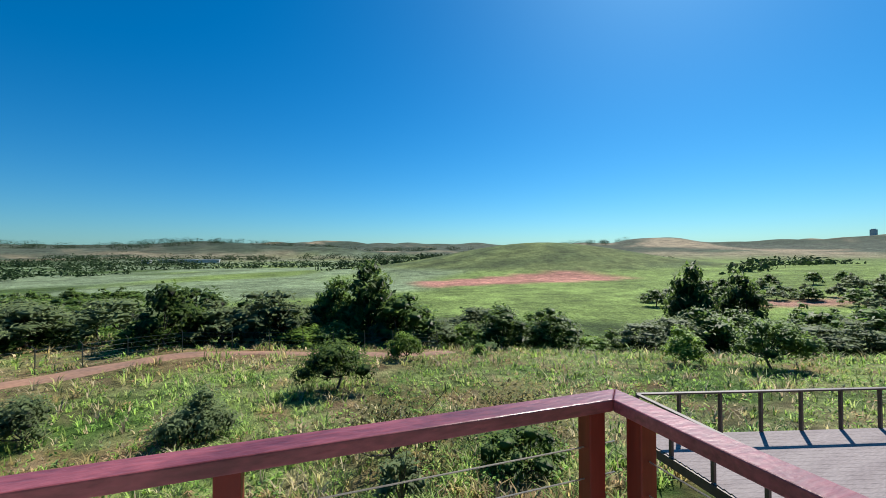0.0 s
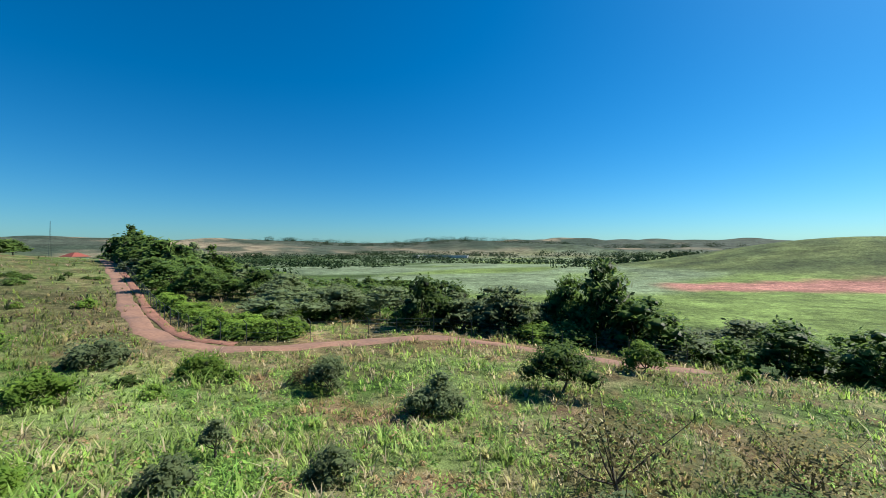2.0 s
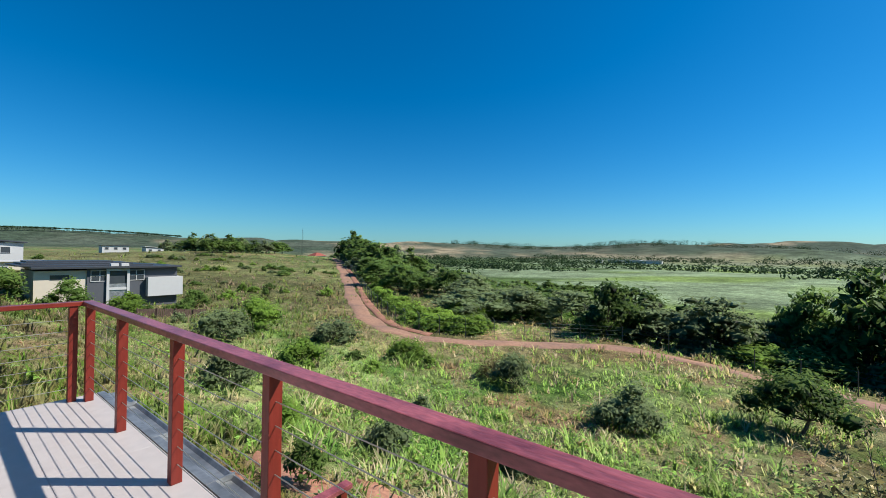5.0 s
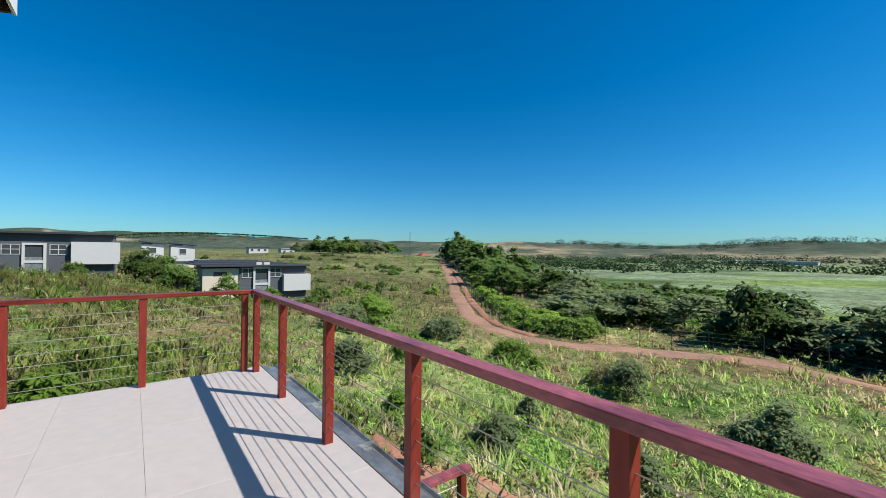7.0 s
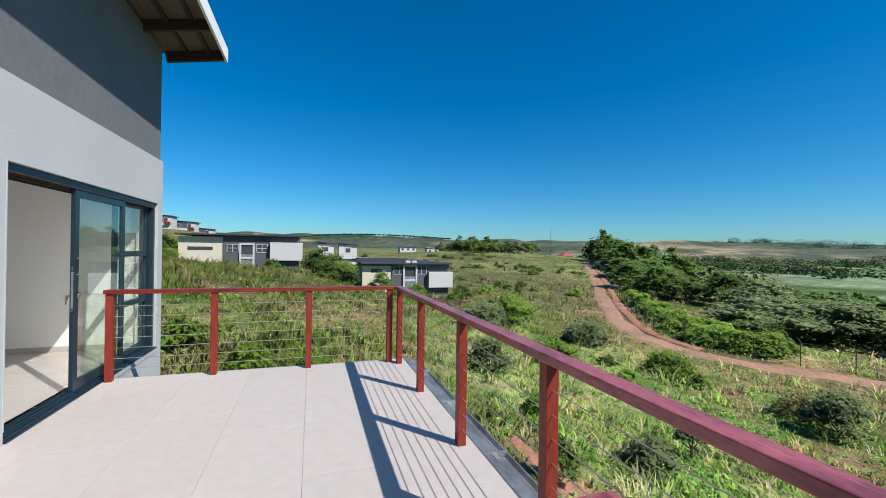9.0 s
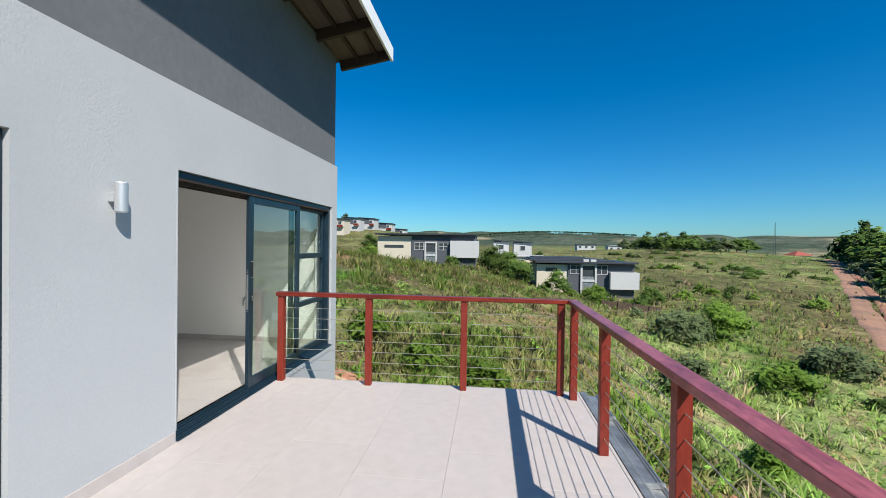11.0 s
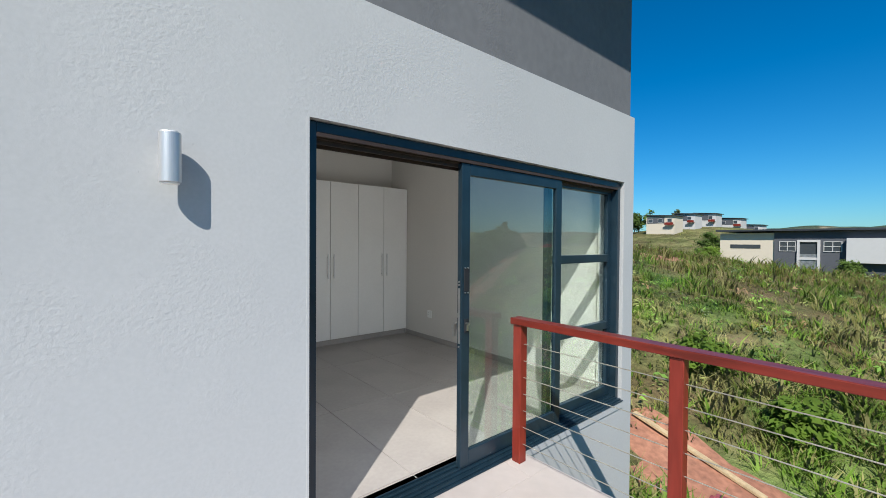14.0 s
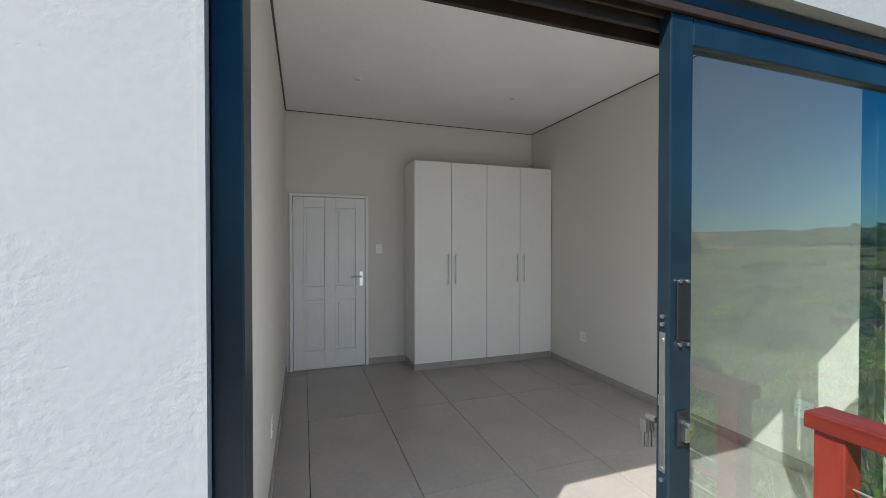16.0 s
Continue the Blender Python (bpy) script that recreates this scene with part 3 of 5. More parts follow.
def roof():
    bm = bmesh.new()
    a, b = (-1.30, 4.66), (-7.2, 3.55)
    def lift(y):
        return b[1] + (y - b[0]) / (a[0] - b[0]) * (a[1] - b[1])
    top = group_at("roof", -2, -4, 4.2)
    tagged(top, "dark mono-pitch roof with white fascia and brown soffit", "roof", kind="structure")
    inv = Matrix.Translation((2, 4, -4.2))
    # the sheet
    y_in, y_out = WY - 0.03, -1.26
    z_in, z_out = 4.40, 4.55
    vs = []
    for x in (-6.98, 2.9):
        for y, z in ((-6.6, 3.1 + 1.36), (y_in, z_in + 0.14), (y_out, z_out + 0.14), (y_out, z_out + 0.10), (y_in, z_in + 0.10), (-6.6, 3.1 + 1.32)):
            vs.append(bm.verts.new((x, y, z)))
    for i in range(6):
        k = (i + 1) % 6
        bm.faces.new((vs[i], vs[k], vs[k + 6], vs[i + 6]))
    bm.faces.new(vs[:6][::-1])
    bm.faces.new(vs[6:])
    bmesh.ops.transform(bm, matrix=inv, verts=bm.verts)
    solid("sheet", bm, "soffit", top)
    bm = bmesh.new()
    slope = (z_out - z_in) / (y_out - y_in)
    for i in range(11):
        x = -6.93 + i * 0.945
        beam(bm, (x, y_in - 0.02, z_in + 0.02), (x, y_out - 0.02, z_out + 0.02), 0.06, 0.155)
    for k in range(2):
        y = -1.78 + k * 0.30
        beam(bm, (-6.96, y, z_in + (y - y_in) * slope + 0.075), (2.8, y, z_in + (y - y_in) * slope + 0.075), 0.05, 0.045)
    bmesh.ops.transform(bm, matrix=inv, verts=bm.verts)
    solid("rafter", bm, "rafter", top)
    bm = bmesh.new()
    slab(bm, -7.02, 2.9, y_out, y_out + 0.035, z_out - 0.05, z_out + 0.17)
    slab(bm, -7.02, -6.985, -6.6, y_out - 0.002, z_out + 0.06, z_out + 0.17)
    bmesh.ops.transform(bm, matrix=inv, verts=bm.verts)
    solid("fascia", bm, "white_trim", top, 0.004)


roof()

# the deck
DX0, DX1, DY1 = -5.02, 1.50, 1.34
tagged(part("floor_deck", [(DX0, DX1, WY, DY1, -0.30, -0.012)], "grout"), "pale screeded deck slab edge", "floor", kind="structure")
tagged(part("skirting", [(D0 + 0.02, E1 - 0.02, WY, WY + 0.012, 0.0, 0.085)], "tile", bevel=0.002), "pale tile skirting along the outer wall", "skirting", kind="structure")


def gutter():
    bm = bmesh.new()
    prof = [(1.34, -0.015), (1.34, 0.004), (1.40, 0.004), (1.43, -0.03), (1.50, -0.035), (1.52, -0.01), (1.53, -0.01), (1.535, -0.10), (1.34, -0.10)]
    a = [bm.verts.new((DX0, y, z)) for y, z in prof]
    b = [bm.verts.new((DX1, y, z)) for y, z in prof]
    for i in range(len(prof)):
        k = (i + 1) % len(prof)
        bm.faces.new((a[i], a[k], b[k], b[i]))
    bm.faces.new(a[::-1])
    bm.faces.new(b)
    for i in range(6):
        slab(bm, DX0 + 0.6 + i * 1.05, DX0 + 0.615 + i * 1.05, 1.342, 1.53, -0.03, 0.006)
    return tagged(solid("gutter", bm, "zinc"), "grey metal flashing along the deck edge", "flashing", kind="structure")


gutter()


def post(x, y, along):
    p = group_at("railing_post", x, y, 0)
    bm = bmesh.new()
    w, d = (0.068, 0.068)
    slab(bm, -w / 2, w / 2, -d / 2, d / 2, 0, 0.952)
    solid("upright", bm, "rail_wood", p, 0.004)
    return tagged(p, "red-stained timber railing post bolted to the deck", "railing post", "railing posts")


RY, RX, RXE = 1.228, -4.905, 1.19
for x in (-3.715, -2.50, -1.305, -0.11):
    post(x, RY, "x")
post(-4.80, RY, "x"), post(1.085, RY, "x")
for y in (1.115, 0.105, -0.94, -1.95):
    post(RX, y, "y")
for y in (1.10, 0.0, -1.0, -1.95):
    post(RXE, y, "y")


def handrail(name, plan, mat, label):
    """A rail of the given outline seen from above, mitred where it meets the next."""
    bm = bmesh.new()
    low = [bm.verts.new((x, y, 0.953)) for x, y in plan]
    top = [bm.verts.new((x, y, 0.998)) for x, y in plan]
    for i in range(4):
        k = (i + 1) % 4
        bm.faces.new((low[i], low[k], top[k], top[i]))
    bm.faces.new(low[::-1])
    bm.faces.new(top)
    bmesh.ops.recalc_face_normals(bm, faces=bm.faces)
    return tagged(solid(name, bm, mat, bevel=0.005), label, "handrail", "handrails")


RH, RG = 0.048, 0.0006
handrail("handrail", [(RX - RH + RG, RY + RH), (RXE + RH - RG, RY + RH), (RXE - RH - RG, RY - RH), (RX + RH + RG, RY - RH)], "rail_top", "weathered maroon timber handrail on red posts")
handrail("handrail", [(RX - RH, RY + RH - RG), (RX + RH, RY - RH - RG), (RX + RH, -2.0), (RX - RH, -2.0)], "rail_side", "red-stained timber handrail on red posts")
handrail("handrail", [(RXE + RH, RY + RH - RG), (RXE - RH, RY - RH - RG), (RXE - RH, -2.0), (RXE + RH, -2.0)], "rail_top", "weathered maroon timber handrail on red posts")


def cables(axis, a, b, at, label):
    o = tagged(group_at("railing_cables", at if axis == "y" else 0, at if axis == "x" else 0, 0), label, "steel cables", "railing cables")
    for i in range(7):
        z = 0.13 + i * 0.115
        bm = bmesh.new()
        rod(bm, (a, 0, z) if axis == "x" else (0, a, z), (b, 0, z) if axis == "x" else (0, b, z), 0.003, sides=5)
        solid("cable", bm, "wire", o)


cables("x", RX, RXE, RY, "thin stainless steel cables between red posts")
cables("y", RY - 0.1, -1.95, RX, "thin stainless steel cables between red posts")
cables("y", RY - 0.1, -1.95, RXE, "thin stainless steel cables between red posts")

# ---- sliding door, bedroom, wall lamp ----
def ring(bm, x0, x1, y0, y1, z0, z1, w, wb=None):
    wb = w if wb is None else wb
    slab(bm, x0, x0 + w, y0, y1, z0, z1)
    slab(bm, x1 - w, x1, y0, y1, z0, z1)
    slab(bm, x0 + w, x1 - w, y0, y1, z1 - w, z1)
    slab(bm, x0 + w, x1 - w, y0, y1, z0, z0 + wb)


def pane(name, x0, x1, y, z0, z1, parent):
    bm = bmesh.new()
    slab(bm, x0, x1, y - 0.003, y + 0.003, z0, z1)
    ob = solid(name, bm, "glass", parent)
    ob.visible_shadow = False
    return ob


def sliding_door():
    d = tagged(group_at("door_1"), "dark blue aluminium sliding door standing half open", "sliding door", kind="structure")
    x0, x1 = D1 + 0.004, D0 - 0.004
    yb, yf = WY - 0.15, WY - 0.035
    bm = bmesh.new()
    ring(bm, x0, x1, yb, yf, 0.0, DH - 0.004, 0.05, 0.035)
    head = bmesh.new()
    for y, w, drop in ((yb, 0.012, 0.11), (yb + 0.026, 0.008, 0.085), (yb + 0.05, 0.012, 0.10), (yb + 0.076, 0.008, 0.08), (yf - 0.012, 0.012, 0.075)):
        slab(head, x0 + 0.05, x1 - 0.05, y, y + w, DH - drop, DH - 0.054)
    solid("head_track", head, "rafter", d, 0.002)
    for k in range(3):
        slab(bm, x0 + 0.05, x1 - 0.05, yb + 0.01 + k * 0.04, yb + 0.018 + k * 0.04, 0.035, 0.05)
    slab(bm, x0, x1, yf + 0.001, WY - 0.004, 0.005, 0.022)
    slab(bm, x0, x1, WY - 0.003, WY + 0.02, 0.004, 0.012)
    solid("frame", bm, "frame", d, 0.003)
    # fixed window of three lights
    bm = bmesh.new()
    fx1 = -5.44
    yw0, yw1 = yb + 0.005, yb + 0.05
    ring(bm, x0 + 0.052, fx1, yw0, yw1, 0.05, DH - 0.06, 0.06, 0.09)
    for z in (0.735, 1.375):
        slab(bm, x0 + 0.112, fx1 - 0.06, yw0 - 0.004, yw1 + 0.012, z - 0.035, z + 0.035)
    solid("fixed_frame", bm, "frame", d, 0.004)
    for z0, z1 in ((0.14, 0.70), (0.77, 1.34), (1.41, 1.98)):
        pane("pane", x0 + 0.112, fx1 - 0.06, yw0 + 0.02, z0, z1, d)
    # sliding leaf, drawn in front of the fixed window
    bm = bmesh.new()
    lx0, lx1 = -5.56, -4.455
    yl0, yl1 = yb + 0.066, yb + 0.105
    ring(bm, lx0, lx1, yl0, yl1, 0.05, DH - 0.075, 0.075, 0.10)
    solid("sliding_leaf", bm, "frame", d, 0.004)
    pane("pane", lx0 + 0.075, lx1 - 0.075, yl0 + 0.018, 0.15, DH - 0.15, d)
    bm = bmesh.new()
    slab(bm, lx1, lx1 + 0.004, yl0 + 0.012, yl0 + 0.03, 0.86, 1.22)
    for z in (0.84, 0.87, 1.20, 1.24, 1.26):
        rod(bm, (lx1, yl0 + 0.021, z), (lx1 + 0.007, yl0 + 0.021, z), 0.006)
    slab(bm, lx1, lx1 + 0.01, yl0 + 0.014, yl0 + 0.028, 1.03, 1.06)
    solid("lock_plate", bm, "steel", d, 0.001)
    bm = bmesh.new()
    slab(bm, lx1 - 0.062, lx1 - 0.022, yl1, yl1 + 0.005, 1.20, 1.35)
    slab(bm, lx1 - 0.06, lx1 - 0.024, yl1, yl1 + 0.007, 0.93, 1.02)
    solid("pull_plate", bm, "black", d, 0.002)
    bm = bmesh.new()
    for z in (1.19, 1.35):
        for x in (-0.055, -0.029):
            rod(bm, (lx1 + x, yl1, z), (lx1 + x, yl1 + 0.009, z), 0.005)
    rod(bm, (lx1 - 0.042, yl1, 0.99), (lx1 - 0.042, yl1 + 0.03, 0.99), 0.010)
    slab(bm, lx1 - 0.049, lx1 - 0.035, yl1, yl1 + 0.02, 0.945, 0.985)
    solid("cylinder_lock", bm, "steel", d, 0.001)
    # keys hanging from the inner side
    bm = bmesh.new()
    rod(bm, (lx1 - 0.0, yl0 - 0.03, 0.985), (lx1 - 0.0, yl0, 0.985), 0.008)
    for k in range(3):
        a = -0.012 + k * 0.012
        slab(bm, lx1 + a - 0.0015, lx1 + a + 0.0015, yl0 - 0.04, yl0 - 0.018, 0.945, 0.975)
        slab(bm, lx1 + a - 0.0015, lx1 + a + 0.0015, yl0 - 0.033, yl0 - 0.025, 0.90, 0.945)
    solid("keys", bm, "steel", d)
    return d


sliding_door()


def second_door():
    d = tagged(group_at("door_2"), "dark blue aluminium sliding door beside the wall lamp", "sliding door", kind="structure")
    bm = bmesh.new()
    x0, x1 = E1 + 0.004, E0 - 0.004
    yb, yf = WY - 0.15, WY - 0.035
    ring(bm, x0, x1, yb, yf, 0.0, DH - 0.004, 0.05, 0.035)
    ring(bm, -1.40, -0.35, yb + 0.005, yb + 0.05, 0.05, DH - 0.06, 0.07)
    ring(bm, -0.45, x1 - 0.052, yb + 0.06, yb + 0.10, 0.05, DH - 0.06, 0.07)
    solid("frame", bm, "frame", d, 0.003)
    pane("pane", -1.33, -0.42, yb + 0.027, 0.12, DH - 0.13, d)
    pane("pane", -0.38, x1 - 0.122, yb + 0.08, 0.12, DH - 0.13, d)


second_door()


def reveal_beads():
    bm = bmesh.new()
    slab(bm, D1, DX0 - 0.01, WY - 0.002, WY + 0.012, -0.06, -0.004)
    slab(bm, D0 - 0.004, D0 + 0.008, WY - 0.03, WY + 0.003, 0.09, DH)
    return tagged(solid("window_sill", bm, "plaster"), "rough grey plaster sill edge", "sill", kind="structure")


reveal_beads()


def wall_lamp():
    p = tagged(group_at("wall_lamp", -2.887, WY, 1.82), "brushed aluminium cylinder wall lamp with square mount", "wall lamp")
    bm = bmesh.new()
    rod(bm, (0, 0.072, -0.092), (0, 0.072, 0.092), 0.036, sides=40)
    ob = solid("tube", bm, "satin", p, 0.003)
    bm = bmesh.new()
    rod(bm, (0, 0.072, -0.096), (0, 0.072, -0.0925), 0.030, sides=32)
    rod(bm, (0, 0.072, 0.0925), (0, 0.072, 0.095), 0.030, sides=32)
    solid("lens", bm, "plastic", p)["kind"] = "stuff"
    bm = bmesh.new()
    slab(bm, -0.024, 0.024, 0.0, 0.04, -0.03, 0.03)
    solid("bracket", bm, "satin", p, 0.004)


wall_lamp()


def wardrobe():
    x0, x1, yb, yf, h = -6.555, -4.765, -6.165, -5.69, 2.385
    w = tagged(group_at("wardrobe", (x0 + x1) / 2, (yb + yf) / 2, 0), "white four-door wardrobe with long steel handles on a grey plinth", "wardrobe")
    ox, oy = -(x0 + x1) / 2, -(yb + yf) / 2
    part("body", [(x0 + ox, x1 + ox, yb + oy, yf - 0.022 + oy, 0.085, h)], "white", w, 0.002)
    part("plinth", [(x0 + ox, x1 - 0.01 + ox, yb + oy, yf - 0.04 + oy, 0.0, 0.083)], "room_tile", w, 0.001)
    wd = (x1 - x0) / 4
    for i in range(4):
        a = x0 + i * wd
        part("door", [(a + 0.003 + ox, a + wd - 0.003 + ox, yf - 0.02 + oy, yf + oy, 0.088, h - 0.002)], "white", w, 0.002)
        hx = a + (wd - 0.045 if i % 2 == 0 else 0.045)
        bm = bmesh.new()
        rod(bm, (hx + ox, yf + 0.03 + oy, 0.98), (hx + ox, yf + 0.03 + oy, 1.33), 0.007, sides=12)
        for z in (1.02, 1.29):
            rod(bm, (hx + ox, yf + oy, z), (hx + ox, yf + 0.03 + oy, z), 0.005, sides=8)
        solid("handle", bm, "satin", w)


wardrobe()


def inner_door():
    d = tagged(group_at("door_3", -3.88, -6.17, 0), "white four-panel bedroom door, closed, in a thin frame", "door", kind="structure")
    part("frame", [(0.405, 0.44, 0, 0.03, 0, 2.02), (-0.44, -0.405, 0, 0.03, 0, 2.02), (-0.405, 0.405, 0, 0.03, 1.985, 2.02)], "door_paint", d, 0.004)
    bm = bmesh.new()
    x = (-0.40, -0.29, -0.06, 0.06, 0.29, 0.40)
    z = (0.01, 0.22, 0.80, 0.96, 1.86, 1.98)
    for a, b in ((0, 1), (2, 3), (4, 5)):
        slab(bm, x[a], x[b], 0.0, 0.022, z[0], z[5])
    for a, b in ((1, 2), (3, 4)):
        for c, e in ((0, 1), (2, 3), (4, 5)):
            slab(bm, x[a], x[b], 0.0, 0.022, z[c], z[e])
        for c, e in ((1, 2), (3, 4)):
            slab(bm, x[a], x[b], 0.0, 0.008, z[c], z[e])
            slab(bm, x[a] + 0.035, x[b] - 0.035, 0.007, 0.017, z[c] + 0.035, z[e] - 0.035)
    solid("panel", bm, "door_paint", d, 0.005)
    bm = bmesh.new()
    slab(bm, -0.375, -0.335, 0.022, 0.028, 0.95, 1.12)
    rod(bm, (-0.355, 0.022, 1.06), (-0.355, 0.065, 1.06), 0.009)
    rod(bm, (-0.36, 0.062, 1.06), (-0.24, 0.062, 1.06), 0.008)
    solid("handle", bm, "steel", d, 0.001)
    part("hinge", [(0.395, 0.41, 0.022, 0.034, z0, z0 + 0.09) for z0 in (0.25, 1.75)], "steel", d)


inner_door()


def plate(name, x, y, z, facing, w, h, label, socket):
    p = tagged(group_at(name, x, y, z), label, name.replace("_", " "))
    if facing == "x":
        p.rotation_euler = (0, 0, radians(-90))
    elif facing == "-x":
        p.rotation_euler = (0, 0, radians(90))
    part("cover", [(-w / 2, w / 2, 0, 0.009, -h / 2, h / 2)], "plastic", p, 0.003)
    if socket:
        bm = bmesh.new()
        for dx in (-0.022, 0.022):
            for q in ((0, 0.02), (-0.01, -0.012), (0.01, -0.012)):
                rod(bm, (dx + q[0], 0.008, q[1]), (dx + q[0], 0.0105, q[1]), 0.0035, sides=8)
        solid("socket_hole", bm, "black", p)["kind"] = "stuff"
    else:
        part("rocker", [(-0.012, 0.012, 0.009, 0.014, -0.018, 0.018)], "plastic", p, 0.002)


plate("light_switch", -4.45, -6.17, 1.385, "y", 0.075, 0.115, "white plastic light switch on beige wall", False)
plate("wall_socket", -6.56, -5.07, 0.405, "x", 0.105, 0.115, "white plastic double socket on beige wall", True)
plate("wall_socket", -6.56, -2.95, 0.405, "x", 0.105, 0.115, "white plastic double socket on beige wall", True)
plate("wall_socket", -3.40, -3.9, 0.36, "-x", 0.105, 0.115, "white plastic double socket on beige wall", True)


def downlight(x, y):
    p = tagged(group_at("downlight", x, y, CEIL), "small recessed white downlight in the ceiling", "downlight", "ceiling downlights")
    bm = bmesh.new()
    rod(bm, (0, 0, -0.008), (0, 0, 0), 0.042, 0.046, sides=24)
    solid("rim", bm, "plastic", p)
    bm = bmesh.new()
    rod(bm, (0, 0, -0.0095), (0, 0, -0.0082), 0.028, sides=20)
    solid("bulb", bm, "satin", p)


for x, y in ((-4.06, -5.04), (-5.63, -5.02), (-4.06, -3.3), (-5.63, -3.3)):
    downlight(x, y)
tagged(part("baseboard", [(-4.76, -4.33, -6.17, -6.158, 0.0, 0.075), (-6.56, -6.548, -5.69, WY - 0.27, 0.0, 0.075), (-3.412, -3.40, -6.13, WY - 0.27, 0.0, 0.075)], "room_tile", bevel=0.002), "grey tile skirting in the bedroom", "skirting", kind="structure")


# ---- stairs rail and lower timber deck ----
def stair_rail():
    p = tagged(group_at("stair_railing", -2.47, 2.6, -0.6), "red-stained timber stair railing below the deck", "stair railing")
    bm = bmesh.new()
    beam(bm, (0, -0.9, -0.0225), (0, 0.06, -0.0225), 0.10, 0.045)
    solid("handrail", bm, "rail_top", p, 0.005)
    part("post", [(-0.035, 0.035, -0.06, 0.01, -3.2, -0.046)], "rail_wood", p, 0.004)
    part("post", [(-0.035, 0.035, -0.9, -0.83, -3.2, -0.046)], "rail_wood", p, 0.004)
    for k in range(6):
        bm = bmesh.new()
        rod(bm, (0, -0.85, -0.16 - k * 0.115), (0, -0.03, -0.16 - k * 0.115), 0.0028, sides=5)
        solid("cable", bm, "steel", p)

    q = tagged(group_at("stair_railing", -9.65, -2.1, -2.2), "red-stained timber stair railing beside the house", "stair railing")
    bm = bmesh.new()
    beam(bm, (0, 0, -0.0225), (-0.05, 4.4, -0.0225), 0.10, 0.045)
    beam(bm, (0.05, 0, -0.0225), (1.3, -0.02, -0.35), 0.10, 0.045)
    solid("handrail", bm, "rail_top", q, 0.005)
    for y in (0.06, 0.32, 1.2, 2.2, 3.2, 4.2):
        part("post", [(-0.035, 0.035, y - 0.035, y + 0.035, -2.2, -0.046)], "rail_wood", q, 0.004)
    for k in range(5):
        bm = bmesh.new()
        rod(bm, (0, 0, -0.16 - k * 0.115), (-0.04, 4.3, -0.16 - k * 0.115), 0.0028, sides=5)
        solid("cable", bm, "steel", q)


stair_rail()


def lower_deck():
    """A lower timber deck with its own railing; u runs along the far rail, v towards the house."""
    o = Vector((7.75, 7.77, -2.9))
    u = Vector((0.96, -0.28, 0)).normalized()
    v = Vector((-0.10, -1.0, 0)).normalized()
    wide, deep = 8.0, 6.0
    d = tagged(group_at("timber_deck", o.x, o.y, o.z), "weathered grey timber deck with dark railing", "deck")
    bm = bmesh.new()
    n = int(deep / 0.145)
    for i in range(n):
        a = v * (i * 0.145 + 0.07)
        beam(bm, a + u * 0.0 + Vector((0, 0, -0.0125)), a + u * wide + Vector((0, 0, -0.0125)), 0.138, 0.025)
    solid("plank", bm, "deck_wood", d)["kind"] = "stuff"
    bm = bmesh.new()
    beam(bm, u * -0.03 + Vector((0, 0, -0.12)), u * -0.03 + v * deep + Vector((0, 0, -0.12)), 0.05, 0.2)
    beam(bm, v * -0.03 + Vector((0, 0, -0.12)), v * -0.03 + u * wide + Vector((0, 0, -0.12)), 0.05, 0.2)
    for i in range(5):
        for j in range(3):
            q = u * (0.1 + 1.9 * i) + v * (0.15 + 2.6 * j)
            g = floor_at(o.x + q.x, o.y + q.y) - o.z - 0.3
            slab(bm, q.x - 0.06, q.x + 0.06, q.y - 0.06, q.y + 0.06, g, -0.03)
    solid("joist", bm, "dark_wood", d)["kind"] = "stuff"
    bm = bmesh.new()
    up = Vector((0, 0, 1))
    for i in range(8):
        q = u * (1.04 * i + 0.02)
        slab(bm, q.x - 0.035, q.x + 0.035, q.y - 0.035, q.y + 0.035, 0.0, 0.97)
    for j in range(1, 6):
        q = v * (1.04 * j) + u * 0.02
        slab(bm, q.x - 0.035, q.x + 0.035, q.y - 0.035, q.y + 0.035, 0.0, 0.97)
    beam(bm, up * 0.99, u * wide + up * 0.99, 0.11, 0.04)
    beam(bm, up * 0.99 + v * 0.055, v * deep + up * 0.99, 0.11, 0.04)
    solid("railing", bm, "dark_wood", d, 0.004)


lower_deck()


def earth_patch(x, y, rx, ry):
    bm = bmesh.new()
    rows = []
    c = bm.verts.new((x, y, floor_at(x, y) + 0.06))
    last = None
    rings = []
    for k in range(1, 7):
        ringv = []
        for j in range(26):
            a = j / 26 * 2 * math.pi
            w = k / 6 * (1 + 0.22 * math.sin(a * 3 + x) + 0.12 * math.sin(a * 7))
            px, py = x + rx * w * math.cos(a), y + ry * w * math.sin(a)
            ringv.append(bm.verts.new((px, py, floor_at(px, py) + 0.05 * (1 - (k / 6) ** 4) - (0.08 if k == 6 else 0) + 0.02 * math.sin(px * 9) * math.cos(py * 8))))
        rings.append(ringv)
    for j in range(26):
        bm.faces.new((c, rings[0][j], rings[0][(j + 1) % 26]))
    for a, b in zip(rings, rings[1:]):
        for j in range(26):
            bm.faces.new((a[j], b[j], b[(j + 1) % 26], a[(j + 1) % 26]))
    return tagged(solid("bare_earth", bm, "earth", smooth=True), "bare red earth patch in the grass", "earth", kind="structure")


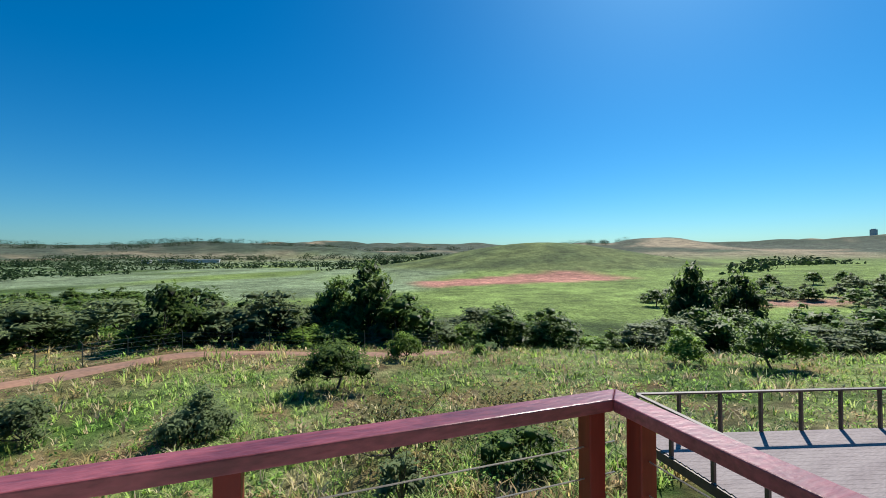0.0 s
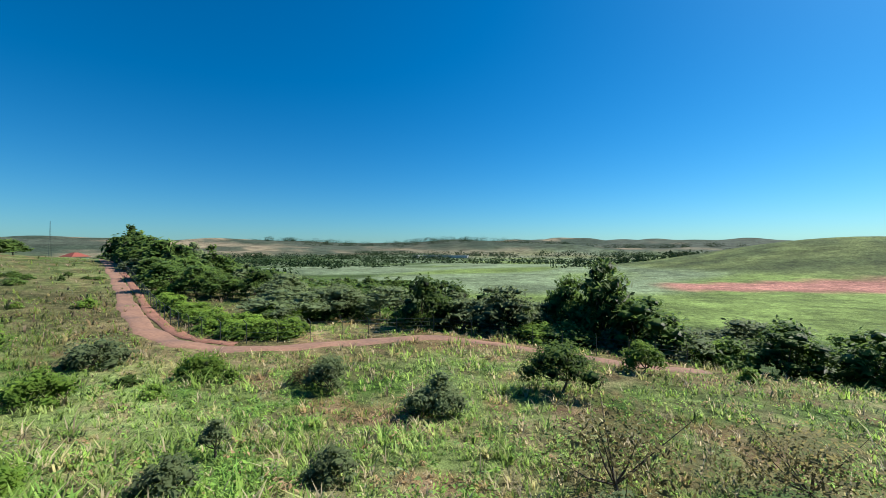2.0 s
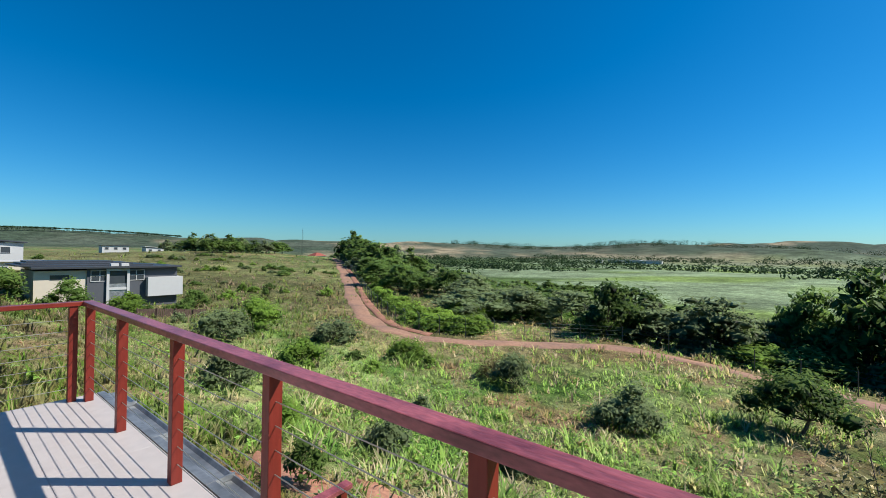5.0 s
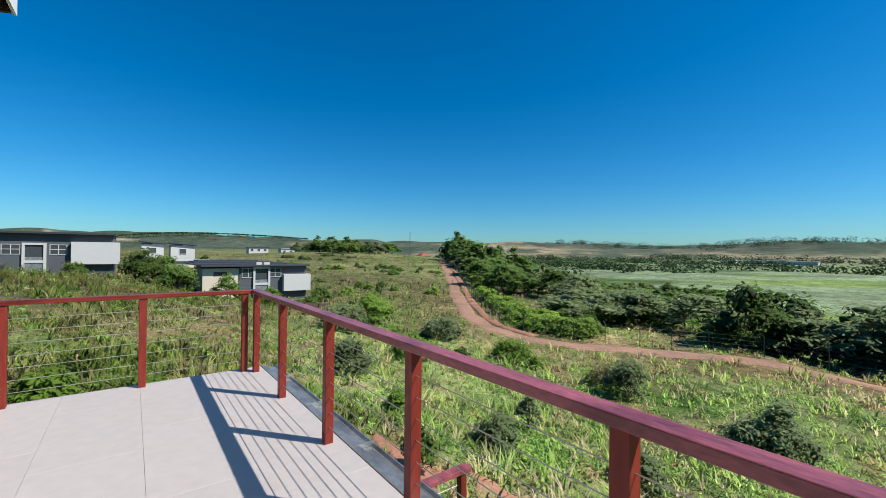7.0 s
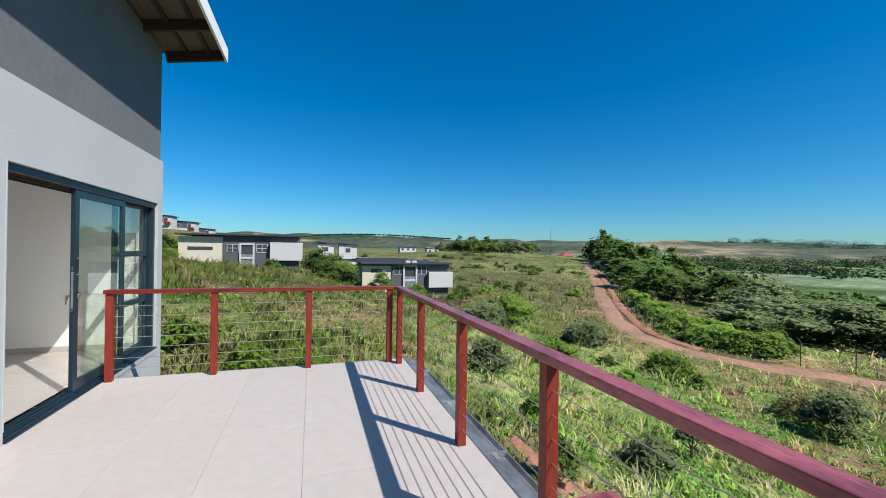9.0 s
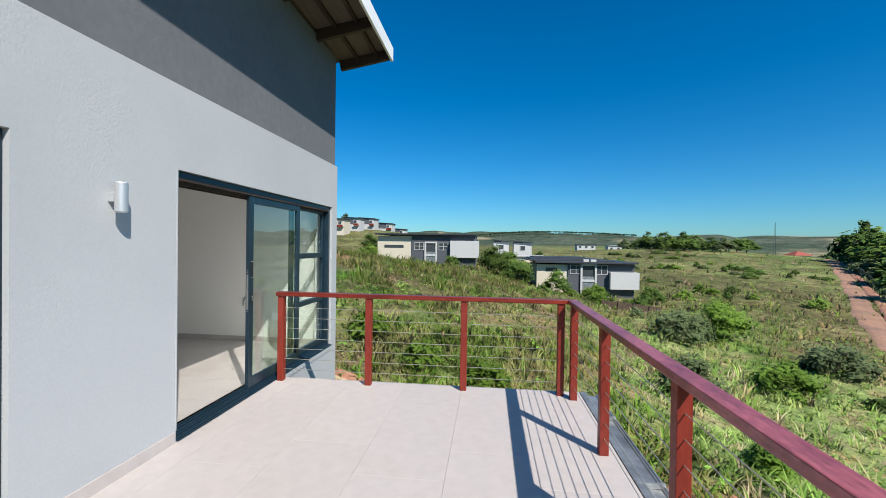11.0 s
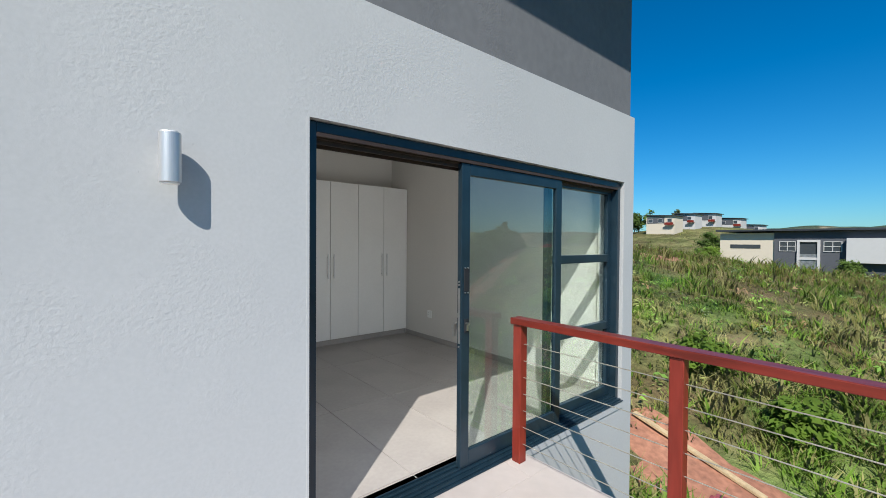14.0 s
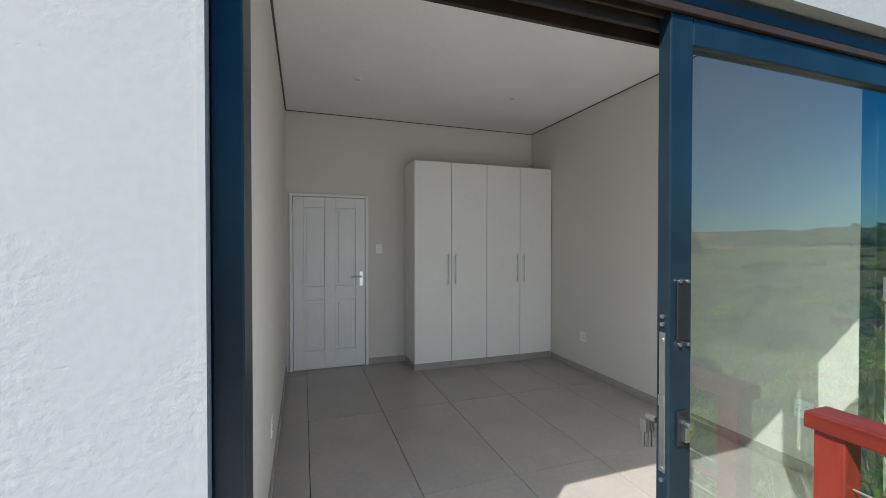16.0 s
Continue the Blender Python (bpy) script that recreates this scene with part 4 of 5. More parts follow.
earth_patch(-10.4, -1.9, 1.35, 2.6)
earth_patch(-10.6, 1.2, 0.9, 1.1)
earth_patch(-8.0, 1.8, 0.8, 0.6)
earth_patch(-8.2, 5.7, 1.9, 0.5)
earth_patch(-6.2, 6.8, 1.2, 0.45)
earth_patch(-9.2, 4.3, 0.8, 0.6)
earth_patch(-30, -11, 2.4, 1.6)


def loose_plank():
    a, b = Vector((-10.85, -1.74, 0)), Vector((-11.02, -3.95, 0))
    bm = bmesh.new()
    beam(bm, (a.x, a.y, floor_at(a.x, a.y) + 0.10), (b.x, b.y, floor_at(b.x, b.y) + 0.10), 0.13, 0.045)
    return tagged(solid("loose_plank", bm, "soft_wood", bevel=0.004), "loose pale timber plank lying on red earth", "plank")


loose_plank()

# ---- neighbours ----
def neighbour(name, x, y0, cream, grey, box0, y1, base, low, boxz, top, label, sheets):
    """A house whose long front faces +x; y0..y1 along the front."""
    h = tagged(group_at(name, x, (y0 + y1) / 2, base), label, "house", "neighbouring houses")
    oy = -(y0 + y1) / 2
    dz = -base
    deep = 9.0
    part("wall", [(-deep, 0.0, y0 + oy, cream + oy, -3.0, top - 0.5 + dz)], "house_cream", h)
    part("wall", [(-deep, 0.15, cream + oy + 0.01, grey + oy, -3.0, top - 0.3 + dz)], "house_grey", h)
    part("white_box", [(-2.5, 0.9, box0 + oy, y1 + oy, boxz[0] + dz, boxz[1] + dz)], "house_white", h, 0.02)
    bm = bmesh.new()
    slab(bm, -deep - 0.6, 0.9, y0 - 0.3 + oy, grey + 0.25 + oy, top - 0.28 + dz, top - 0.05 + dz)
    for k in range(sheets):
        slab(bm, -deep - 0.5, -1.0 - 2.0 * k, y0 - 1.2 + oy + k * 0.6, grey - 2.2 + oy - 1.5 * k, top - 0.045 + 0.16 * k + dz, top + 0.11 + 0.16 * k + dz)
    solid("roof", bm, "roof", h, 0.01)
    mid = cream + (box0 - cream) * 0.5
    w = (box0 - cream)
    z = low + 2.95
    for c in (cream + w * 0.2, cream + w * 0.82):
        part("window", [(0.10, 0.19, c - 0.75 + oy, c + 0.75 + oy, z + dz, z + 1.15 + dz)], "pane", h)
        bars = [(0.19, 0.23, c - 0.8 + oy, c + 0.8 + oy, z + a + dz, z + a + 0.07 + dz) for a in (-0.05, 0.55, 1.12)]
        bars += [(0.19, 0.232, c + b - 0.035 + oy, c + b + 0.035 + oy, z + dz, z + 1.12 + dz) for b in (-0.76, 0, 0.76)]
        part("window_frame", bars, "house_white", h)
    part("entrance", [(0.1, 0.2, mid - 0.8 + oy, mid + 0.8 + oy, low + 0.1 + dz, low + 4.0 + dz)], "pane", h)
    part("entrance_frame", [(0.1, 0.4, mid - 1.05 + oy, mid - 0.8 + oy, low - 0.5 + dz, low + 4.3 + dz), (0.1, 0.4, mid + 0.8 + oy, mid + 1.05 + oy, low - 0.5 + dz, low + 4.3 + dz), (0.1, 0.38, mid - 0.8 + oy, mid + 0.8 + oy, low + 4.05 + dz, low + 4.3 + dz), (0.1, 0.36, mid - 0.8 + oy, mid + 0.8 + oy, low + 1.9 + dz, low + 2.2 + dz)], "house_white", h)
    part("entrance_panel", [(0.205, 0.26, mid - 0.79 + oy, mid + 0.79 + oy, low + 0.75 + dz, low + 2.6 + dz)], "zinc", h)
    part("slot_window", [(-0.05, 0.04, y0 + 1.2 + oy, cream - 1.4 + oy, low + 3.2 + dz, low + 3.7 + dz)], "pane", h)
    if sheets:
        for k in (-0.75, 0.2):
            part("air_conditioner", [(0.16, 0.6, mid + k + oy, mid + k + 0.72 + oy, low + 4.35 + dz, low + 4.9 + dz)], "house_white", h, 0.03)


neighbour("house", -57.0, 6.9, 11.0, 19.6, 16.35, 20.0, -4.6, -5.0, (-4.0, -1.75), -0.35, "grey and cream modern house with white box bay", 3)
neighbour("house", -68.0, -18.5, -12.6, -1.9, -6.0, -1.3, -2.0, -2.2, (-0.5, 2.3), 3.5, "grey and cream modern house on the hillside", 0)


def cube_house(x, y, w, d, z, h, mat, roof_mat, label):
    """A plain rendered house with a gently pitched roof, framed windows and, where tall, a balcony and a grey upper storey."""
    o = tagged(group_at("house", x, y, z), label, "house", "distant houses")
    part("wall", [(-d / 2, d / 2, -w / 2, w / 2, -4, h)], mat, o)
    bm = bmesh.new()
    tilt = 0.5 if w < 9.5 else 0.0
    beam(bm, (0, -w / 2 - 0.5, h + 0.12 + tilt), (0, w / 2 + 0.5, h + 0.12), d + 1.2, 0.24)
    solid("roof", bm, roof_mat, o, 0.02)
    if tilt:
        part("clerestory", [(-d / 2 + 0.05, d / 2 - 0.05, -w / 2 + 0.05, 0.0, h, h + 0.25)], "house_grey", o)
    n = max(1, int(w / 3))
    for k in range(n):
        c = -w / 2 + (k + 0.5) * w / n
        part("window", [(d / 2, d / 2 + 0.08, c - 0.62, c + 0.62, h - 1.9, h - 0.8)], "pane", o)
        part("window_frame", [(d / 2, d / 2 + 0.12, c - 0.7, c - 0.62, h - 1.98, h - 0.72), (d / 2, d / 2 + 0.12, c + 0.62, c + 0.7, h - 1.98, h - 0.72), (d / 2, d / 2 + 0.11, c - 0.62, c + 0.62, h - 0.8, h - 0.72), (d / 2, d / 2 + 0.11, c - 0.62, c + 0.62, h - 1.98, h - 1.9)], "house_white", o)
    if h > 3.9 and z > 0:
        part("upper_wall", [(d / 2, d / 2 + 0.05, -w / 2 + 0.3, w * 0.15, h - 2.3, h - 0.3)], "house_grey", o)
        part("balcony", [(d / 2 + 0.13, d / 2 + 1.2, w * 0.2, w / 2, h - 2.9, h - 2.75), (d / 2 + 1.1, d / 2 + 1.2, w * 0.2, w / 2, h - 2.75, h - 2.1)], "rail_wood", o)


cube_house(-112, 3.6, 4.0, 5, -2.0, 4.6, "house_white", "roof", "white two-storey house in the estate")
cube_house(-115, 9.5, 4.8, 5, -2.0, 4.4, "house_white", "roof", "white two-storey house in the estate")
cube_house(-105, 8.3, 11.0, 6, -3.6, 2.6, "house_cream", "house_white", "low cream house with flat white roof")
for x, y, w, h in ((-150, -58, 9, 5.4), (-165, -56, 7, 4.8), (-180, -54, 7, 4.6), (-198, -51, 8, 4), (-215, -48, 8, 4)):
    z = floor_at(x, y)
    cube_house(x, y, w, 7, z, h, "house_white" if w < 8.5 else "house_cream", "roof", "grey and white hillside house with red balcony")
cube_house(-240, 55, 10, 6, floor_at(-240, 55), 4, "house_white", "roof", "small white building far up the slope")
cube_house(-255, 75, 8, 6, floor_at(-255, 75), 3.5, "house_white", "house_white", "small white building far up the slope")


def timber_fence(x, y0, y1):
    o = tagged(group_at("timber_fence", x, y0, 0), "low weathered timber board fence below the grey house", "fence")
    bm = bmesh.new()
    for i in range(int((y1 - y0) / 0.16)):
        y = y0 + i * 0.16
        g = floor_at(x, y)
        slab(bm, -0.015, 0.015, y - y0, y - y0 + 0.13, g - 0.1, g + 0.85 + 0.04 * math.sin(i * 2.3))
    solid("board", bm, "dark_wood", o)["kind"] = "stuff"
    bm = bmesh.new()
    for i in range(int((y1 - y0) / 1.6) + 1):
        y = y0 + i * 1.6
        g = floor_at(x, y)
        slab(bm, 0.016, 0.11, y - y0 - 0.05, y - y0 + 0.05, g - 0.2, g + 0.95)
    solid("post", bm, "dark_wood", o)["kind"] = "stuff"


timber_fence(-45.5, 12.5, 18.6)


def hip_house(x, y):
    o = tagged(group_at("house", x, y, floor_at(x, y)), "low house with red hipped roof on the ridge", "house", "distant houses")
    part("wall", [(-4, 4, -5, 5, -2, 2.6)], "house_cream", o)
    bm = bmesh.new()
    bmesh.ops.create_cone(bm, cap_ends=True, segments=4, radius1=8.0, radius2=1.6, depth=2.6, matrix=Matrix.Translation((0, 0, 3.9)) @ Matrix.Rotation(radians(45), 4, "Z"))
    solid("roof", bm, "roof_red", o)


hip_house(-287, 199)


def mast(x, y):
    bm = bmesh.new()
    z = floor_at(x, y)
    for k in range(3):
        a = k * 2.094
        rod(bm, (x + math.cos(a), y + math.sin(a), z), (x + 0.2 * math.cos(a), y + 0.2 * math.sin(a), z + 26), 0.09, 0.06, sides=5)
    for k in range(13):
        rod(bm, (x - 0.7 + k * 0.04, y, z + 2 * k), (x + 0.7 - k * 0.04, y, z + 2 * k + 1), 0.06, sides=4)
    return tagged(solid("radio_mast", bm, "fence"), "thin steel lattice radio mast on the ridge", "mast")


mast(-336, 217)
for i, (x, y, w) in enumerate(((-235, 880, 26), (-205, 890, 30), (-170, 885, 40), (-262, 860, 12))):
    o = tagged(group_at("farm_shed", x, y, floor_at(x, y)), "long white farm shed across the valley", "shed", "farm sheds")
    part("wall", [(-w / 2, w / 2, -6, 6, -2, 5)], "house_white", o)
    part("roof", [(-w / 2 - 1, w / 2 + 1, -7, 7, 5.01, 6)], "house_white", o, 0.3)
o = tagged(group_at("tower_block", 2280, 1015, floor_at(2280, 1015)), "pale tower block on the far horizon", "tower block")
part("wall", [(-9, 9, -9, 9, -5, 34)], "house_white", o)
part("roof", [(-6, 6, -6, 6, 34.01, 37)], "house_white", o)

# ---- plants ----
def leaf_cloud(rng, centers, radii, count, size, flat=0.8, droop=0.0):
    """Many small folded leaves round a set of clumps. Returns vertices and faces."""
    centers, radii = np.array(centers, float), np.array(radii, float)
    weight = radii ** 2
    k = rng.choice(len(centers), count, p=weight / weight.sum())
    d = rng.normal(size=(count, 3))
    d /= np.linalg.norm(d, axis=1)[:, None]
    rad = radii[k] * rng.uniform(0.45, 1.08, count) ** 0.6
    p = centers[k] + d * rad[:, None] * np.array((1, 1, flat))
    n = d + rng.normal(size=(count, 3)) * 0.5 + np.array((0, 0, 0.75))
    n /= np.linalg.norm(n, axis=1)[:, None]
    a = np.cross(n, rng.normal(size=(count, 3)))
    a /= np.linalg.norm(a, axis=1)[:, None]
    a[:, 2] -= droop
    b = np.cross(n, a)
    s = size * rng.uniform(0.6, 1.35, count)[:, None]
    v = np.stack([p - a * s, p + b * s * 0.42 + n * s * 0.12, p + a * s, p - b * s * 0.42 + n * s * 0.12], 1).reshape(-1, 3)
    i = np.arange(count)[:, None] * 4
    return v, np.concatenate([i + np.array((0, 1, 2)), i + np.array((0, 2, 3))])


def clump_cores(rng, centers, radii, flat):
    """Uneven low domes that fill the heart of each clump of leaves."""
    t = (1 + 5 ** 0.5) / 2
    ico = np.array([(-1, t, 0), (1, t, 0), (-1, -t, 0), (1, -t, 0), (0, -1, t), (0, 1, t), (0, -1, -t), (0, 1, -t), (t, 0, -1), (t, 0, 1), (-t, 0, -1), (-t, 0, 1)]) / math.hypot(1, t)
    tri = np.array([(0, 11, 5), (0, 5, 1), (0, 1, 7), (0, 7, 10), (0, 10, 11), (1, 5, 9), (5, 11, 4), (11, 10, 2), (10, 7, 6), (7, 1, 8), (3, 9, 4), (3, 4, 2), (3, 2, 6), (3, 6, 8), (3, 8, 9), (4, 9, 5), (2, 4, 11), (6, 2, 10), (8, 6, 7), (9, 8, 1)])
    v = np.concatenate([np.array(c) + ico * r * 0.56 * rng.uniform(0.75, 1.15, (12, 1)) * np.array((1, 1, flat)) for c, r in zip(centers, radii)])
    return v, np.concatenate([tri + 12 * i for i in range(len(centers))])


def raw_mesh(name, v, f, mat):
    me = bpy.data.meshes.new(name)
    me.vertices.add(len(v))
    me.vertices.foreach_set("co", np.asarray(v, np.float32).ravel())
    me.loops.add(len(f) * 3)
    me.loops.foreach_set("vertex_index", np.asarray(f, np.int32).ravel())
    me.polygons.add(len(f))
    me.polygons.foreach_set("loop_start", np.arange(len(f), dtype=np.int32) * 3)
    me.update()
    me.validate()
    me.materials.append(M[mat])
    return me


def tree_meshes(seed, h, w, trunk, clumps, leaves, size, mat, flat=0.75, droop=0.0, bare=0, core=True):
    rng = np.random.default_rng(seed)
    centers, radii = [], []
    bm = bmesh.new()
    base = Vector((0, 0, -0.4))
    top = Vector((rng.uniform(-0.1, 0.1) * w, rng.uniform(-0.1, 0.1) * w, h * max(trunk, 0.12)))
    r0 = 0.018 * h + 0.02
    rod(bm, base, top, r0 * 1.25, r0 * 0.85, 8)
    for k in range(clumps):
        a = k * 2.4 + rng.uniform(-0.4, 0.4)
        q = math.sqrt((k + 0.5) / clumps)
        rr = w * 0.5 * q * rng.uniform(0.62, 0.86)
        crown = h * (1 - trunk)
        z = h * trunk + crown * (0.10 + 0.62 * (1 - q ** 2) * rng.uniform(0.7, 1.15) + 0.18 * rng.uniform(0, 1))
        c = Vector((rr * math.cos(a), rr * math.sin(a), z))
        centers.append(c)
        radii.append(w * rng.uniform(0.13, 0.23))
        if k % (2 if leaves > 1400 else 4) == 0:
            mid = top.lerp(c, 0.5) + Vector((0, 0, -0.05 * h))
            rod(bm, top, mid, r0 * 0.55, r0 * 0.38, 5)
            rod(bm, mid, c, r0 * 0.38, r0 * 0.12, 5)
    for k in range(bare):
        a = rng.uniform(0, 6.28)
        c = Vector((0.35 * w * math.cos(a), 0.35 * w * math.sin(a), h * rng.uniform(0.95, 1.2)))
        rod(bm, top, c, r0 * 0.4, r0 * 0.08, 5)
    bmesh.ops.recalc_face_normals(bm, faces=bm.faces)
    wood = bpy.data.meshes.new("trunk")
    bm.to_mesh(wood)
    bm.free()
    wood.materials.append(M["bark"])
    v, f = leaf_cloud(rng, centers, radii, leaves, size, flat, droop)
    if core:
        cv, cf = clump_cores(rng, centers, radii, flat)
        v, f = np.concatenate([v, cv]), np.concatenate([f, cf + len(v)])
    v[:, 2] = np.maximum(v[:, 2], 0.03)
    return wood, raw_mesh("crown", v, f, mat)


def plant(kind, meshes, x, y, turn, scale, label, category, group):
    o = group_at(kind, x, y, floor_at(x, y) - 0.05)
    o.rotation_euler, o.scale = (0, 0, turn), (scale[0], scale[0], scale[1])
    for name, me in zip(("trunk", "crown"), meshes):
        new(name, me).parent = o
    return tagged(o, label, category, group)


BIG = [tree_meshes(s, 8.0, 8.5, 0.10, 20, 1100, 0.33, "leaf", 0.8) for s in (1, 2, 3)]
FEATHER = [tree_meshes(s, 7.0, 9.0, 0.22, 18, 850, 0.30, "leaf_grey", 0.45) for s in (4, 5)]
SCRUB = [tree_meshes(s, 3.6, 5.5, 0.03, 16, 780, 0.24, m, 0.75) for s, m in ((6, "leaf"), (7, "leaf_light"), (8, "leaf"), (9, "leaf_grey"), (12, "leaf_light"))]
BAMBOO = [tree_meshes(10, 11.0, 8.0, 0.08, 26, 2800, 0.30, "leaf", 0.9, 0.6)]

LOW = [tree_meshes(s, 2.2, 4.4, 0.02, 11, 420, 0.27, m, 0.7) for s, m in ((61, "leaf"), (62, "leaf_light"), (63, "leaf_grey"), (64, "leaf"), (65, "leaf_light"))]
HEDGE = [tree_meshes(s, 2.4, 4.6, 0.02, 12, 700, 0.22, "leaf_light", 0.7) for s in (66, 67)]
FAR = [tree_meshes(s, 8.0, 8.5, 0.10, 16, 420, 0.62, m, 0.8) for s, m in ((68, "leaf"), (69, "leaf"), (70, "leaf_grey"))]

SPECIAL = [
    # x, y, height, width, trunk share, leaves, leaf size, leaf kind, bare branches, label
    (-3.9, 19.4, 2.3, 3.4, 0.02, 2600, 0.11, "leaf_grey", 0, "rounded grey-green bush in the grass"),
    (1.9, 25.0, 3.2, 4.6, 0.28, 2800, 0.13, "leaf", 0, "dark small tree with a short trunk"),
    (-10.8, 21.4, 2.6, 2.6, 0.04, 1600, 0.11, "leaf_grey", 0, "grey-green bush above the track"),
    (-12.6, 22.2, 1.5, 2.6, 0.02, 1200, 0.10, "leaf_dry", 0, "brownish low shrub above the track"),
    (-21.2, 14.2, 1.9, 3.0, 0.05, 1800, 0.12, "leaf_light", 0, "green shrub on the slope"),
    (-17.5, 8.3, 1.9, 2.5, 0.05, 1600, 0.12, "leaf_grey", 0, "grey-green shrub on the slope"),
    (-34.0, 18.0, 3.2, 5.5, 0.03, 1900, 0.16, "leaf_light", 0, "spreading green shrub below the houses"),
    (-31.0, 14.0, 2.4, 4.5, 0.03, 1600, 0.15, "leaf_grey", 0, "grey-green shrub below the houses"),
    (-27.0, 21.0, 2.0, 4.6, 0.03, 1600, 0.15, "leaf_grey", 0, "grey-green shrub beside the track"),
    (-19.0, 21.0, 1.7, 3.6, 0.03, 1500, 0.13, "leaf_light", 0, "green shrub beside the track"),
    (8.2, 33.0, 3.0, 3.2, 0.05, 1800, 0.14, "leaf_light", 0, "fresh green bushy young tree below the track"),
    (15.5, 34.0, 1.3, 1.8, 0.02, 700, 0.12, "leaf_light", 0, "small fresh green bush in the grass"),
    (28.0, 23.5, 3.2, 3.6, 0.12, 1500, 0.16, "leaf_light", 4, "fresh green shrub with bare dark branches"),
    (32.5, 20.0, 4.4, 5.0, 0.22, 2600, 0.16, "leaf", 0, "dark glossy spreading tree with a short trunk"),
    (3.0, 12.6, 3.0, 4.6, 0.22, 1300, 0.10, "leaf_dry", 3, "sparse brownish tree with thin dark trunk"),
    (8.2, 14.5, 2.4, 5.0, 0.10, 1900, 0.10, "leaf_dry", 2, "brownish green thicket on the slope"),
    (6.4, 11.0, 1.7, 3.0, 0.04, 1600, 0.09, "leaf", 0, "dark green thicket on the slope"),
    (2.2, 9.2, 2.2, 1.2, 0.30, 500, 0.09, "leaf_grey", 2, "thin sapling below the deck"),
    (-8.3, 8.9, 1.2, 1.6, 0.03, 900, 0.09, "leaf_grey", 0, "small grey-green bush in the grass"),
    (-11.8, 7.6, 1.0, 1.4, 0.03, 900, 0.10, "leaf_light", 0, "small green bush in the grass"),
    (-7.6, 5.6, 1.3, 1.0, 0.20, 500, 0.08, "leaf", 0, "young sapling in the grass"),
    (-9.5, 11.8, 1.6, 1.0, 0.25, 500, 0.08, "leaf_grey", 0, "young sapling in the grass"),
    (-5.2, 11.5, 1.2, 1.8, 0.03, 1000, 0.09, "leaf_grey", 0, "small grey-green bush in the grass"),
    (-12.9, -1.6, 1.0, 1.5, 0.03, 900, 0.10, "leaf_light", 0, "broad-leaved green bush on the bank"),
    (-12.6, 0.3, 1.0, 1.5, 0.03, 800, 0.10, "leaf_light", 0, "broad-leaved green bush on the bank"),
    (-13.6, -3.6, 1.1, 1.5, 0.03, 800, 0.10, "leaf_light", 0, "broad-leaved green bush on the bank"),
    (-54.0, 9.0, 3.4, 4.0, 0.05, 1200, 0.18, "leaf", 0, "round bush beside the grey house"),
    (-53.5, 20.5, 2.6, 3.4, 0.05, 1100, 0.18, "leaf", 0, "round bush beside the grey house"),
    (-54.5, 14.0, 2.0, 4.0, 0.05, 1100, 0.18, "leaf_light", 0, "low shrubs beside the grey house"),
    (-47.5, 12.5, 1.5, 3.0, 0.03, 700, 0.16, "leaf_light", 0, "bright green clipped shrub behind the board fence"),
    (-47.2, 16.8, 2.2, 2.6, 0.03, 800, 0.16, "leaf", 0, "round dark green bush behind the board fence"),
    (-56.5, 4.3, 4.0, 5.0, 0.05, 1900, 0.22, "leaf", 0, "dense green tree between the houses"),
    (-57.5, 0.8, 4.2, 5.0, 0.05, 1700, 0.22, "leaf", 0, "dense green tree between the houses"),
    (-61.0, 2.6, 5.0, 5.0, 0.10, 1700, 0.22, "leaf", 0, "dense green tree between the houses"),
    (-66.0, -19.5, 3.0, 4.0, 0.10, 1000, 0.18, "leaf_light", 0, "green tree beside the hillside house"),
    (-112.0, -33.0, 4.4, 6.0, 0.05, 1400, 0.22, "leaf", 0, "green trees below the hillside houses"),
    (-120.0, -30.0, 4.0, 6.0, 0.05, 1400, 0.22, "leaf", 0, "green trees below the hillside houses"),
    (-66.2, -5.6, 2.2, 3.2, 0.05, 900, 0.18, "leaf", 0, "dark bush beside the hillside house"),
]
for i, (x, y, h, w, tr, n, size, mat, bare, label) in enumerate(SPECIAL):
    meshes = tree_meshes(40 + i, h * 0.9, w, tr, 15, n, size * 0.85, mat, 0.8, 0.0, bare, mat != "leaf_dry")
    plant("tree" if h > 2.8 else "shrub", meshes, x, y, 0, (1, 1), label, "tree" if h > 2.8 else "bush", "slope shrubs")

rng = np.random.default_rng(11)
PLACES = [(-11, 52, "b", 1.0, 1.1), (-5, 53, "b", 1.0, 1.0), (-1, 50, "b", 0.75, 0.8), (8, 49, "m", 1.05, 1.2), (4, 51, "m", 0.8, 0.95), (12, 51, "b", 0.8, 0.85),
          (-18, 50, "f", 1.0, 0.9), (-23, 47, "f", 0.9, 0.8), (-14, 46, "s", 1.0, 1.0), (57, 47, "m", 1.15, 1.55), (66, 45, "m", 1.0, 1.4), (62, 50, "m", 1.0, 1.2), (52, 44, "f", 0.9, 0.9)]
for k in range(100):
    x = -14 + k * 1.15 + rng.uniform(-1, 1)
    y = 46.5 - 0.012 * max(0, x - 5) ** 1.5 * 1.6 + rng.uniform(-1.5, 8)
    PLACES.append((x, y, "sssbf"[rng.integers(5)], rng.uniform(0.7, 1.2), rng.uniform(0.7, 1.15)))
